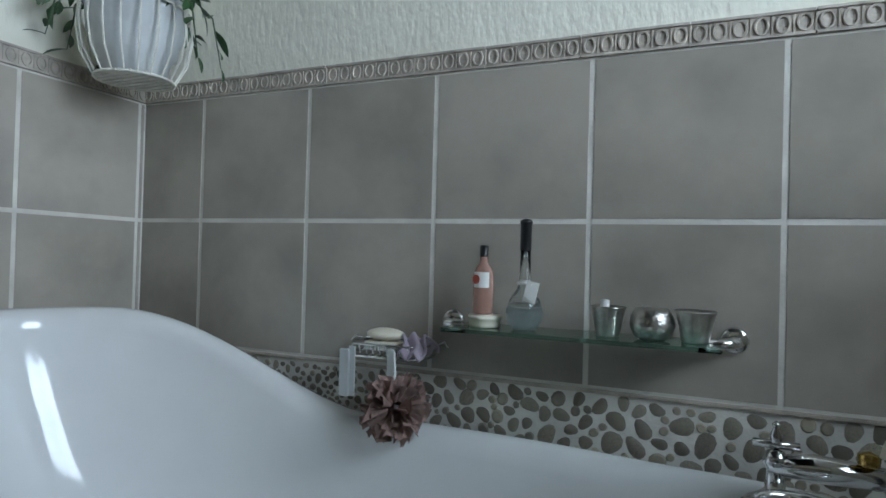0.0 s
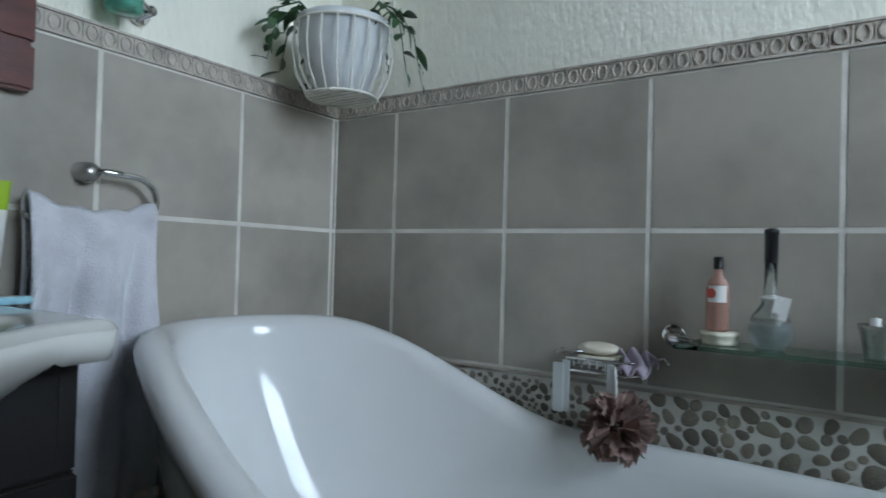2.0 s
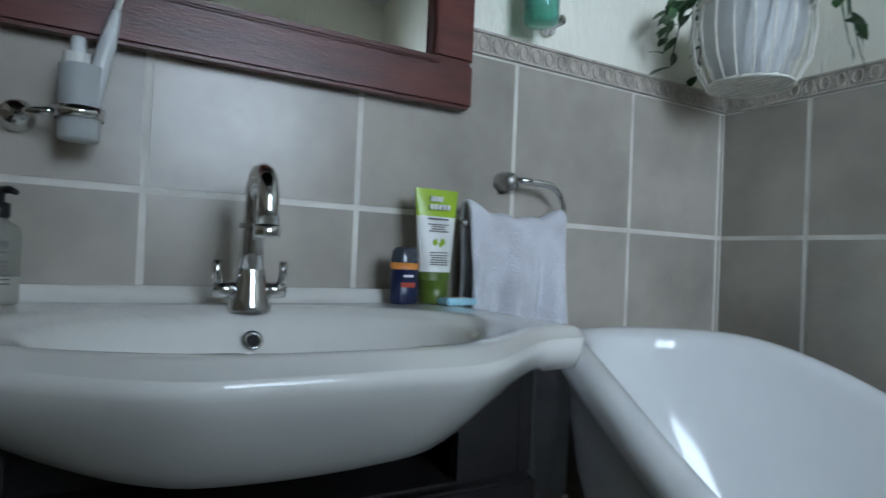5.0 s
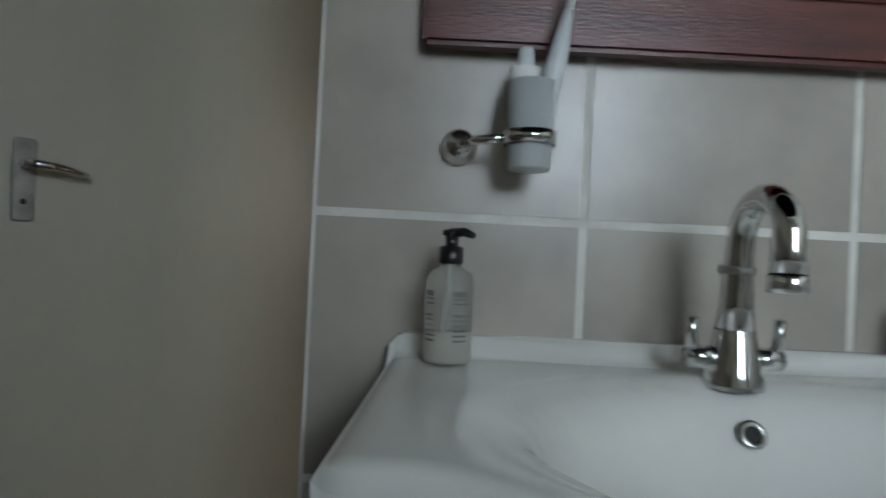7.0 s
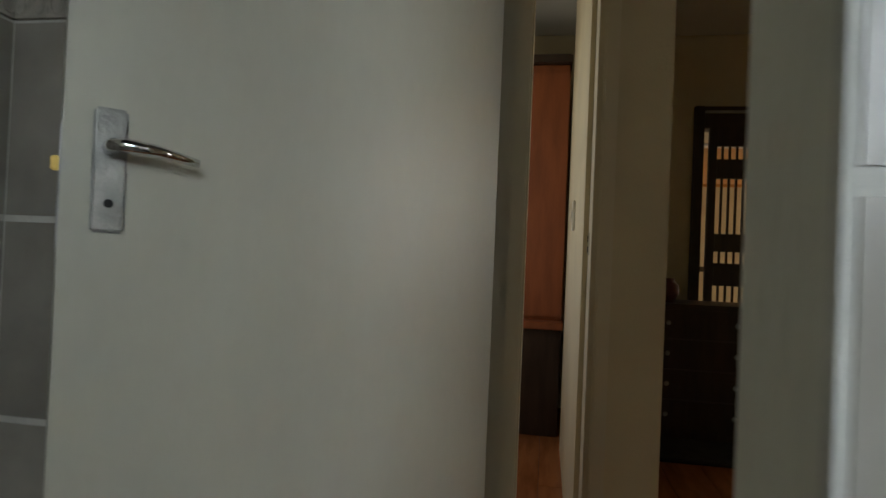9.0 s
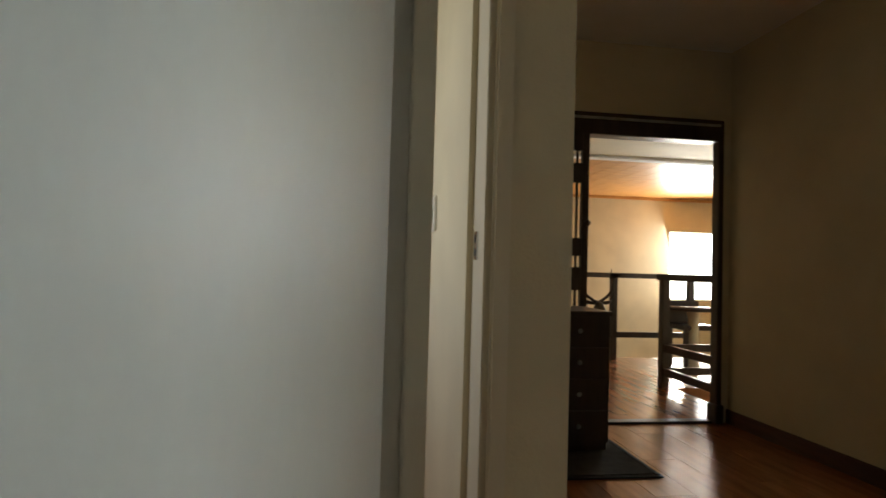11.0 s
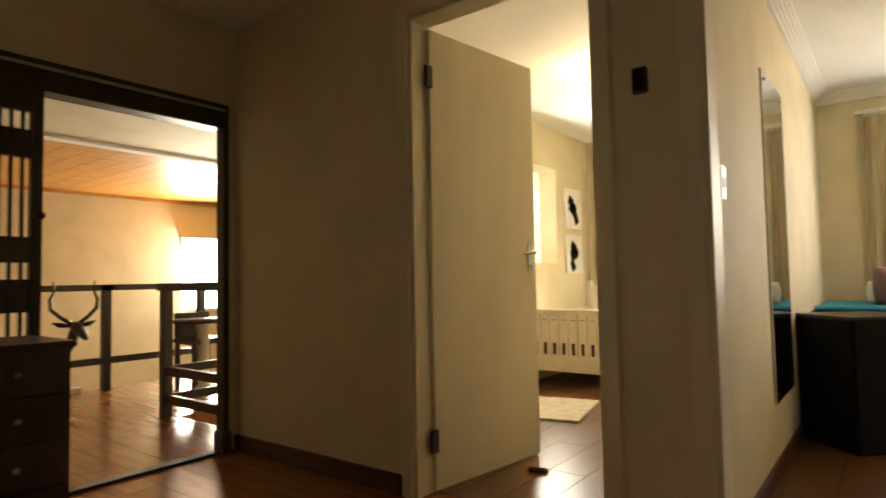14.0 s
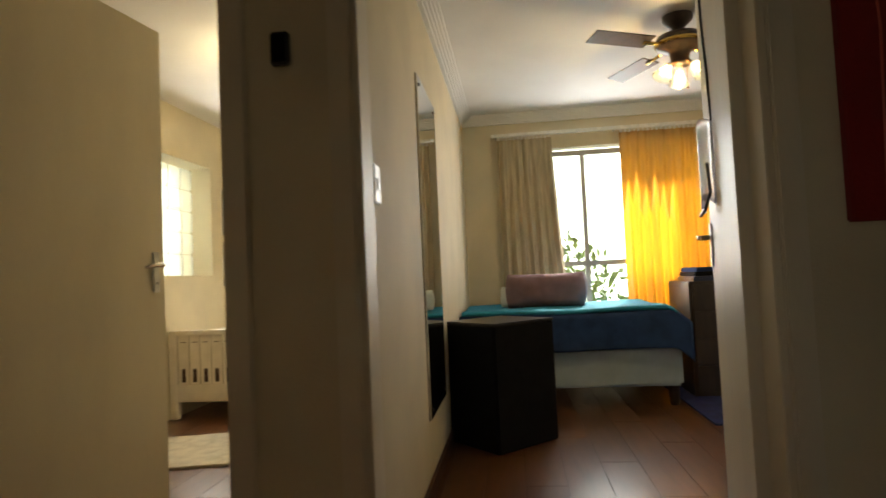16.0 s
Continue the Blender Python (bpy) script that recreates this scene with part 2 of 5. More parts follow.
def single(name, bm, material, label, category, smooth=False, group="", kind=""):
    ob = tagged(part(name, bm, material, None, "", smooth), label, category, group, kind)
    ob.location = ROOM
    return ob


def box(x0, x1, y0, y1, z0, z1, bevel=0.0, bm=None, m=None):
    own = bm is None
    bm = bm or bmesh.new()
    v = [bm.verts.new(p) for p in ((x0, y0, z0), (x1, y0, z0), (x1, y1, z0), (x0, y1, z0), (x0, y0, z1), (x1, y0, z1), (x1, y1, z1), (x0, y1, z1))]
    for f in ((3, 2, 1, 0), (4, 5, 6, 7), (0, 1, 5, 4), (1, 2, 6, 5), (2, 3, 7, 6), (3, 0, 4, 7)):
        bm.faces.new([v[i] for i in f])
    if m is not None:
        bmesh.ops.transform(bm, matrix=m, verts=v)
    if bevel and own:
        bmesh.ops.bevel(bm, geom=list(bm.edges), offset=bevel, segments=2, affect='EDGES')
    return bm


def lathe(profile, seg=28, bm=None, m=None):
    """Profile of (radius, z) round the z axis."""
    bm = bm or bmesh.new()
    rows = []
    for r, z in profile:
        if r < 1e-5:
            rows.append([bm.verts.new((0, 0, z))])
        else:
            rows.append([bm.verts.new((r * math.cos(2 * math.pi * i / seg), r * math.sin(2 * math.pi * i / seg), z)) for i in range(seg)])
    for a, b in zip(rows, rows[1:]):
        for i in range(seg):
            j = (i + 1) % seg
            f = [a[i % len(a)], a[j % len(a)], b[j % len(b)], b[i % len(b)]]
            f = list(dict.fromkeys(f))
            if len(f) > 2:
                bm.faces.new(f)
    if m is not None:
        bmesh.ops.transform(bm, matrix=m, verts=[v for r in rows for v in r])
    return bm


def tube(points, r, seg=10, bm=None, closed=False):
    """A round bar along points; r may be a list."""
    bm = bm or bmesh.new()
    pts = [Vector(p) for p in points]
    n = len(pts)
    rows = []
    up = None
    for i, p in enumerate(pts):
        if closed:
            d = (pts[(i + 1) % n] - pts[i - 1]).normalized()
        else:
            d = (pts[min(i + 1, n - 1)] - pts[max(i - 1, 0)]).normalized()
        if up is None:
            up = Vector((0, 0, 1)) if abs(d.z) < 0.9 else Vector((1, 0, 0))
        s = d.cross(up).normalized()
        up = s.cross(d).normalized()
        rr = r[i] if isinstance(r, (list, tuple)) else r
        rows.append([bm.verts.new(p + rr * (math.cos(2 * math.pi * k / seg) * s + math.sin(2 * math.pi * k / seg) * up)) for k in range(seg)])
    pairs = list(zip(rows, rows[1:]))
    if closed:
        pairs.append((rows[-1], rows[0]))
    for a, b in pairs:
        for k in range(seg):
            bm.faces.new([a[k], a[(k + 1) % seg], b[(k + 1) % seg], b[k]])
    if not closed:
        bm.faces.new(rows[0][::-1])
        bm.faces.new(rows[-1])
    return bm


def arc(c, r, a0, a1, n, u=(1, 0, 0), v=(0, 0, 1)):
    c, u, v = Vector(c), Vector(u), Vector(v)
    return [c + r * (math.cos(radians(a0 + (a1 - a0) * i / n)) * u + math.sin(radians(a0 + (a1 - a0) * i / n)) * v) for i in range(n + 1)]


def grid(fn, nu, nv, bm=None):
    bm = bm or bmesh.new()
    v = [[bm.verts.new(fn(i / nu, j / nv)) for j in range(nv + 1)] for i in range(nu + 1)]
    for i in range(nu):
        for j in range(nv):
            bm.faces.new([v[i][j], v[i + 1][j], v[i + 1][j + 1], v[i][j + 1]])
    return bm


def thick(ob, t, offset=0.0):
    mod = ob.modifiers.new("thickness", 'SOLIDIFY')
    mod.thickness, mod.offset = t, offset
    return ob


def wall(name, boxes, material, label):
    bm = bmesh.new()
    for b in boxes:
        box(*b, bm=bm)
    return single(name, bm, material, label, "wall", kind="structure")


CEIL = 2.43

# ---- large structure ----
# bathroom
ROOM = BATH
wall("wall_bath_north", [(-0.10, 2.5, 0.006, 0.07, 0, CEIL)], M_PLASTER, "cream plastered bathroom wall above stone-coloured tiles")
wall("wall_bath_west", [(-0.10, -0.006, -1.675, 0.006, 0, CEIL)], M_PLASTER, "cream plastered wall behind the basin, half tiled")
wall("wall_bath_east", [(2.4, 2.52, -2.77, -1.35, 0, CEIL), (2.4, 2.52, -0.35, 0.006, 0, CEIL), (2.4, 2.52, -1.35, -0.35, 0, 1.25), (2.4, 2.52, -1.35, -0.35, 2.15, CEIL)], M_PLASTER, "plain plastered bathroom wall with the window")
wall("wall_bath_south", [(-0.72, 2.4, -2.78, -2.656, 0, CEIL)], M_PLASTER, "cream plaster above brown tiles in shade")
wall("wall_bath_nib", [(-0.72, -0.606, -2.656, -2.47, 0, CEIL)], M_PLASTER, "short cream wall end beside the door")
ROOM = HOUSE
wall("wall_bath_door", [(-1.24, -1.12, -2.47, -1.77, 0, CEIL), (-1.12, -0.70, -2.59, -2.47, 0, CEIL), (-1.24, -1.13, -1.77, -1.725, 0, CEIL), (-1.13, -0.14, -1.77, -1.67, 2.08, CEIL)], M_CREAM, "cream wall round the bathroom door")
ROOM = BATH
fb = box(0.205, 2.52, -2.78, 0.12, -0.1, 0.0)
box(-0.14, 0.205, -1.66, 0.12, -0.1, 0.0, bm=fb)
box(-1.24, 0.205, -2.78, -1.66, -0.13, -0.007, bm=fb)
single("bath_floor", fb, M_BATHFLOOR, "brown stone-look bathroom floor", "floor", kind="structure")
single("ceiling_bath", box(-1.24, 2.52, -2.78, 0.12, CEIL, CEIL + 0.1), M_CEIL, "plain white painted ceiling", "ceiling", kind="structure")

# hall
ROOM = HOUSE
NW = 0.61
wall("wall_hall_north", [(-3.80, -2.48, NW, NW + 0.12, 0, CEIL), (-1.58, -1.25, NW, NW + 0.12, 0, CEIL), (-0.19, 1.4, NW, NW + 0.12, 0, CEIL), (-2.48, -1.58, NW, NW + 0.12, 2.15, CEIL), (-1.25, -0.19, NW, NW + 0.12, 2.07, CEIL)], M_CREAM, "cream hall wall with two doorways")
wall("wall_gate", [(-3.86, -3.80, -1.44, -0.73, 0, CEIL), (-3.86, -3.80, 0.53, NW + 0.12, 0, CEIL), (-3.86, -3.80, -0.73, 0.53, 1.92, CEIL)], M_CREAM, "cream end wall round the gate doorway")
wall("wall_passage_south", [(-3.80, -1.60, -1.48, -1.338, 0, CEIL), (-1.60, -1.48, -1.505, -1.338, 0, CEIL), (-2.9, -1.60, -1.55, -1.48, 0, CEIL)], M_CREAM, "cream wall beside the side room doorway")
wall("wall_side_room", [(-1.60, -1.48, -2.3, -1.505, 2.07, CEIL), (-3.9, -2.65, -2.72, -2.60, 0, CEIL), (-1.75, -1.24, -2.72, -2.60, 0, CEIL), (-2.65, -1.75, -2.72, -2.60, 0, 0.9), (-2.65, -1.75, -2.72, -2.60, 1.95, CEIL), (-1.60, -1.48, -2.6, -2.3, 0, CEIL), (-3.87, -3.75, -2.6, -1.44, 0, CEIL)], M_CREAM, "plain cream walls of the side room")
wall("wall_hall_east", [(1.4, 1.52, 0.195, NW + 0.12, 0, CEIL)], M_CREAM, "plain cream wall closing the hall")
single("ceiling_hall", box(-3.87, 1.52, -2.72, NW + 0.12, CEIL, CEIL + 0.1), M_CEIL, "white painted hall ceiling in shade", "ceiling", kind="structure")

# crib room and bedroom
wall("wall_crib_west", [(-3.57, -3.45, NW + 0.12, 3.25, 0, CEIL), (-3.57, -3.45, 4.0, 4.92, 0, CEIL), (-3.57, -3.45, 3.25, 4.0, 0, 1.08), (-3.57, -3.45, 3.25, 4.0, 2.02, CEIL)], M_CREAM, "cream wall with a deep glass block window")
wall("wall_crib_north", [(-3.45, -1.25, 4.8, 4.92, 0, CEIL)], M_CREAM, "cream wall behind the crib")
wall("wall_between", [(-1.40, -1.25, NW + 0.12, 4.8, 0, CEIL)], M_CREAM, "cream wall between the two bedrooms")
wall("wall_bedroom_north", [(-1.25, -0.62, 4.5, 4.64, 0, CEIL), (1.05, 2.4, 4.5, 4.64, 0, CEIL), (-0.62, 1.05, 4.5, 4.64, 2.1, CEIL), (-0.62, 1.05, 4.5, 4.64, 0, 0.35)], M_CREAM, "cream bedroom wall round the wide window")
wall("wall_bedroom_east", [(2.4, 2.52, NW + 0.12, 4.64, 0, CEIL)], M_CREAM, "plain cream bedroom wall")
single("ceiling_bedroom", box(-1.40, 2.52, NW + 0.12, 4.64, CEIL, CEIL + 0.1), M_CEIL, "white bedroom ceiling", "ceiling", kind="structure")
single("ceiling_crib", box(-3.57, -1.40, NW + 0.12, 4.92, CEIL, CEIL + 0.1), M_CEIL, "white ceiling of the crib room", "ceiling", kind="structure")
corn = bmesh.new()
for i in range(5):
    o = 0.016 * i
    box(-1.25, 2.4, 4.5 - 0.09 + o, 4.5, CEIL - 0.02 - o, CEIL - 0.001 - 0.016 * i + 0.001, bm=corn)
    box(-1.25, -1.25 + 0.09 - o, NW + 0.12, 4.41, CEIL - 0.02 - o, CEIL - 0.016 * i, bm=corn)
single("trim_cornice", corn, M_CEIL, "white plaster cornice under the bedroom ceiling", "cornice", kind="structure")

# landing beyond the gate
wall("wall_landing_far", [(-10.6, -10.45, -3, 3.9, -2.7, 2.5), (-10.6, -10.45, 5.9, 7, -2.7, 2.5), (-10.6, -10.45, 3.9, 5.9, 1.75, 2.5), (-10.6, -10.45, 3.9, 5.9, -2.7, 0.5)], M_CREAM, "sunlit cream wall across the stairwell")
wall("wall_landing_south", [(-10.6, -3.87, -3.1, -3.0, -2.7, 2.5)], M_CREAM, "plain cream landing wall")
wall("wall_landing_north", [(-10.45, -3.87, 7.0, 7.1, -2.7, 2.5), (-3.87, -3.57, NW + 0.12, 3.25, -2.7, 2.5), (-3.87, -3.57, 4.0, 7.1, -2.7, 2.5), (-3.87, -3.57, 3.25, 4.0, -2.7, 1.08), (-3.87, -3.57, 3.25, 4.0, 2.02, 2.5)], M_CREAM, "plain cream stairwell wall")
single("ceiling_landing", box(-6.98, -3.87, -3.0, 7.0, 2.37, 2.47), M_CREAM, "cream landing ceiling", "ceiling", kind="structure")
pine = bmesh.new()
for i in range(40):
    box(-10.45, -7.13, -3 + i * 0.25, -3 + i * 0.25 + 0.243, 2.36, 2.40, bm=pine)
box(-10.45, -7.13, -3, 7, 2.405, 2.47, bm=pine)
box(-10.45, -10.41, -3, 7, 2.31, 2.36, bm=pine)
single("ceiling_pine", pine, M_PINE, "varnished pine board ceiling", "ceiling", kind="structure")
single("trim_ceiling_beam", box(-7.13, -6.98, -3.0, 7.0, 2.34, 2.47, 0.004), M_CEIL, "white painted beam where the ceilings meet", "beam", kind="structure")
single("stairwell_floor", box(-10.6, -3.87, -3.1, 7.1, -2.8, -2.7), M_FLOOR_DIM, "floor at the foot of the stairwell", "floor", kind="structure")
single("ground", box(-60, 60, -60, 60, -3.1, -2.95), M_GRASS, "green garden ground outside", "ground", kind="structure")

single("floor_hall_east", box(-0.14, 1.52, 0.12, NW + 0.12, -0.1, 0.0), M_FLOOR, "red-brown laminate floor", "floor", kind="structure")
hf = single("floor_hall", box(-3.87, -0.14, -2.72, NW + 0.125, -0.12, -0.006), M_SUBFLOOR, "red-brown laminate hall floor", "floor", kind="structure")
lf = single("floor_landing", box(-6.55, -3.87, -3.0, 0.86, -0.2, -0.006), M_SUBFLOOR, "glossy red-brown laminate landing floor", "floor", kind="structure")
bf = single("floor_bedroom", box(-1.40, 2.52, NW + 0.125, 4.64, -0.12, -0.006), M_SUBFLOOR, "laminate bedroom floor, its dimmer light put in a darker colour", "floor", kind="structure")
cf = single("floor_crib_room", box(-3.57, -1.40, NW + 0.125, 4.92, -0.12, -0.006), M_SUBFLOOR, "laminate crib room floor, its dimmer light put in a darker colour", "floor", kind="structure")
single("trim_landing_edge", box(-6.60, -6.55, -3.0, 0.86, -0.2, 0.05, 0.004), M_CRIB, "white edge board along the landing", "trim", kind="structure")
single("trim_threshold", box(-3.87, -3.79, -0.70, 0.50, -0.004, 0.014, 0.004), M_DARKWOOD, "dark wooden threshold", "trim", kind="structure")

for nm, b in (("baseboard_hall", (-3.80, -2.54, NW - 0.016, NW, 0, 0.09)), ("baseboard_between", (-1.52, -1.31, NW - 0.016, NW, 0, 0.09)),
              ("baseboard_bedroom", (-1.25, -1.234, NW + 0.12, 4.5, 0, 0.08)), ("baseboard_crib", (-3.45, -1.4, 4.784, 4.8, 0, 0.08)),
              ("baseboard_east", (-0.13, 1.4, NW - 0.016, NW, 0, 0.09)), ("baseboard_passage", (-1.48, -1.464, -1.48, -1.35, 0, 0.09))):
    single(nm, box(*b, 0.004), M_SKIRT, "dark red-brown wooden baseboard", "baseboard", kind="structure")


def frame_y(name, x0, x1, y0, y1, top, w, material, label):
    """Door frame in a wall that runs along x: lining and architraves on both faces."""
    t = thing(name, label, "door frame", kind="structure")
    for a in (0, 1):
        xa = x0 if a == 0 else x1 - 0.03
        part("jamb", box(xa, xa + 0.03, y0 - 0.002, y1 + 0.002, 0, top, 0.003), material, t)
    part("head", box(x0 + 0.03, x1 - 0.03, y0 - 0.002, y1 + 0.002, top - 0.03, top, 0.003), material, t)
    for yy in (y0 - 0.018, y1 + 0.002):
        part("architrave", box(x0 - w, x0 + 0.012, yy, yy + 0.016, 0, top + w, 0.005), material, t)
        part("architrave", box(x1 - 0.012, x1 + w, yy, yy + 0.016, 0, top + w, 0.005), material, t)
        part("architrave", box(x0 + 0.013, x1 - 0.013, yy, yy + 0.016, top - 0.012, top + w, 0.005), material, t)
    return t


frame_y("door_frame_crib", -2.48, -1.58, NW, NW + 0.12, 2.14, 0.05, M_DOOR, "cream painted door frame")
frame_y("door_frame_bedroom", -1.25, -0.19, NW, NW + 0.12, 2.06, 0.05, M_DOOR, "cream painted bedroom door frame")
t = thing("door_frame_bath", "cream painted bathroom door frame", "door frame", kind="structure")
part("jamb", box(-1.135, -1.075, -1.765, -1.698, 0, 2.06, 0.004), M_DOOR, t)
part("stop", box(-1.075, -1.06, -1.735, -1.702, 0, 2.06, 0.003), M_DOOR, t)
part("head", box(-1.07, -0.141, -1.785, -1.69, 2.03, 2.08, 0.004), M_DOOR, t)
t = thing("door_frame_side_room", "cream painted side room door frame with a strike plate", "door frame", kind="structure")
part("jamb", box(-1.605, -1.475, -1.535, -1.505, 0, 2.06, 0.003), M_DOOR, t)
part("architrave", box(-1.478, -1.462, -1.52, -1.48, 0, 2.11, 0.005), M_DOOR, t)
part("head", box(-1.605, -1.475, -2.3, -1.535, 2.03, 2.06, 0.003), M_DOOR, t)
s = part("strike_plate", box(-1.565, -1.54, -1.5395, -1.535, 0.972, 1.036, 0.001), M_CHROME, t, "chrome strike plate")
part("latch_hole", box(-1.56, -1.546, -1.541, -1.5392, 0.98, 0.997), M_BLACK, s)
part("latch_hole", box(-1.56, -1.546, -1.541, -1.5392, 1.01, 1.028), M_BLACK, s)
t = thing("door_frame_gate", "dark brown wooden door frame of the gate", "door frame", kind="structure")
part("jamb", box(-3.865, -3.785, 0.522, 0.556, 0, 1.97, 0.005), M_DARKWOOD, t)
part("jamb", box(-3.865, -3.765, -0.76, -0.70, 0, 1.97, 0.005), M_DARKWOOD, t)
part("head", box(-3.90, -3.78, -0.70, 0.522, 1.83, 1.97, 0.005), M_DARKWOOD, t)
part("closer_rail", box(-3.781, -3.765, -0.70, 0.522, 1.925, 1.94, 0.003), M_STEEL, t, "thin steel rail")
part("plinth_block", box(-3.868, -3.765, 0.505, 0.562, 0, 0.12, 0.006), M_DARKWOOD, t)


def lever(parent, m, side=1, length=0.105):
    """A long-plate lever handle; the plate stands in local x/z and faces -y; the lever points to side*x."""
    pl = part("handle_plate", box(-0.021, 0.021, -0.008, 0.0, -0.085, 0.085, 0.004), M_STEEL, parent, "satin chrome plate")
    le = part("lever", tube([(0, -0.006, 0.03), (0, -0.042, 0.03), (side * 0.012, -0.05, 0.03), (side * 0.05, -0.05, 0.028), (side * length, -0.046, 0.018)], [0.011, 0.010, 0.010, 0.008, 0.006], 12), M_CHROME, pl, "chrome lever", True)
    kh = part("keyhole", lathe([(0.0, -0.0005), (0.006, -0.0005), (0.006, 0.001), (0, 0.001)], 12, m=pose(0, -0.0085, -0.045, 90)), M_BLACK, pl)
    pl.matrix_basis = m
    return pl


def door_leaf(name, hinge, angle, width, material, label, hside=1, hinges=True, height=2.02, flip=1):
    """A leaf hung at the origin, running along local +x."""
    t = thing(name, label, "door", (*hinge, 0), angle, kind="structure")
    part("leaf", box(0, width, -0.02, 0.02, 0.012, height, 0.003), material, t)
    lever(t, pose(width - 0.055, -0.02, 1.05), -1)
    lever(t, pose(width - 0.055, 0.02, 1.05, 0, 0, 180), 1)
    part("latch_plate", box(width - 0.0005, width + 0.0015, -0.011, 0.011, 0.94, 1.11), M_STEEL, t)
    part("latch", box(width, width + 0.011, -0.006, 0.006, 1.045, 1.065, 0.002), M_BRASS, t)
    if hinges:
        for z in (0.23, 1.87):
            part("hinge", box(-0.03, 0.012, -0.028 * flip - 0.004, -0.02 * flip + 0.004, z - 0.05, z + 0.05, 0.003), M_BUTTRESS, t, "dark brown butt hinge")
    return t


door_leaf("door_bath", (-1.075, -1.774), -43.4, 0.765, M_WDOOR, "white painted bathroom door standing open", hinges=False)
door_leaf("door_crib", (-2.445, NW + 0.10), 82, 0.77, M_DOOR, "cream flush door standing open into the crib room", height=2.095)
bd = door_leaf("door_bedroom", (-0.235, NW + 0.10), 77, 0.80, M_DOOR, "cream bedroom door standing open", flip=-1)

# bath window and bedroom window
ROOM = BATH
t = thing("window_bath", "white steel bathroom window with four panes", "window", kind="structure")
for y in (-1.35, -0.865, -0.38):
    part("frame_bar", box(2.44, 2.48, y, y + 0.03, 1.25, 2.15, 0.003), M_CRIB, t)
for z in (1.25, 1.70, 2.12):
    part("frame_bar", box(2.442, 2.478, -1.32, -0.38, z, z + 0.03, 0.003), M_CRIB, t)
p = part("pane", box(2.458, 2.462, -1.33, -0.37, 1.27, 2.13), M_GLASS, t)
p.visible_shadow = False
ROOM = HOUSE
t = thing("window_bedroom", "wide sliding bedroom window in a grey metal frame", "window", kind="structure")
for x in (-0.62, -0.19, 0.41, 1.01):
    part("frame_bar", box(x, x + 0.04, 4.54, 4.59, 0.35, 2.06, 0.004), M_FRAMEMETAL, t)
for z in (0.35, 1.02, 2.03):
    part("frame_bar", box(-0.58, 1.01, 4.541, 4.589, z, z + 0.045, 0.004), M_FRAMEMETAL, t)
p = part("pane", box(-0.6, 1.03, 4.563, 4.567, 0.37, 2.05), M_GLASS, t)
p.visible_shadow = False
t = thing("window_glass_block", "deep window of rippled glass blocks", "window", kind="structure")
for i in range(4):
    for j in range(5):
        y, z = 3.255 + i * 0.1865, 1.085 + j * 0.187
        b = part("glass_block", box(-3.68, -3.62, y, y + 0.181, z, z + 0.181, 0.012), M_FROST, t)
        b.visible_shadow = False
part("mortar", box(-3.665, -3.635, 3.251, 3.999, 1.081, 1.085), M_GROUT, t)
for j in range(1, 5):
    part("mortar", box(-3.665, -3.635, 3.251, 3.999, 1.0795 + j * 0.187, 1.0845 + j * 0.187), M_GROUT, t)
t = thing("window_landing", "bright landing window with a slatted blind", "window", kind="structure")
for y in (3.9, 4.9, 5.86):
    part("frame_bar", box(-10.56, -10.5, y, y + 0.04, 0.5, 1.75), M_CRIB, t)
for i in range(10):
    part("slat", box(-10.5, -10.47, 4.95, 5.85, 0.55 + i * 0.12, 0.56 + i * 0.12), M_CRIB, t)
# out of view; added to keep sun off the curtain's upper part
single("roof_eave", box(-2.5, 3.5, 4.64, 5.02, 2.36, 2.46), M_CRIB, "unseen eave added to shade the top of the bedroom curtain", "eave", kind="structure")
# plain self-lit panels added behind the windows in place of a bright outdoors
single("backdrop_garden_bedroom", box(-4.5, 5, 9.0, 9.05, -2.9, 4.5), M_DAYGLOW, "glowing panel standing in for the bright garden beyond the window", "backdrop", kind="structure")
single("backdrop_garden_landing", box(-14.05, -14.0, 0, 11, -2.9, 5), M_DAYGLOW, "glowing panel standing in for daylight beyond the landing window", "backdrop", kind="structure")
single("backdrop_garden_crib", box(-3.86, -3.84, 3.26, 3.99, 1.09, 2.01), M_DAYGLOW, "glowing panel standing in for daylight behind the glass blocks", "backdrop", kind="structure")

# ---- bathroom things ----
ROOM = BATH


def smooth(e0, e1, x):
    t = min(max((x - e0) / (e1 - e0), 0), 1)
    return t * t * (3 - 2 * t)


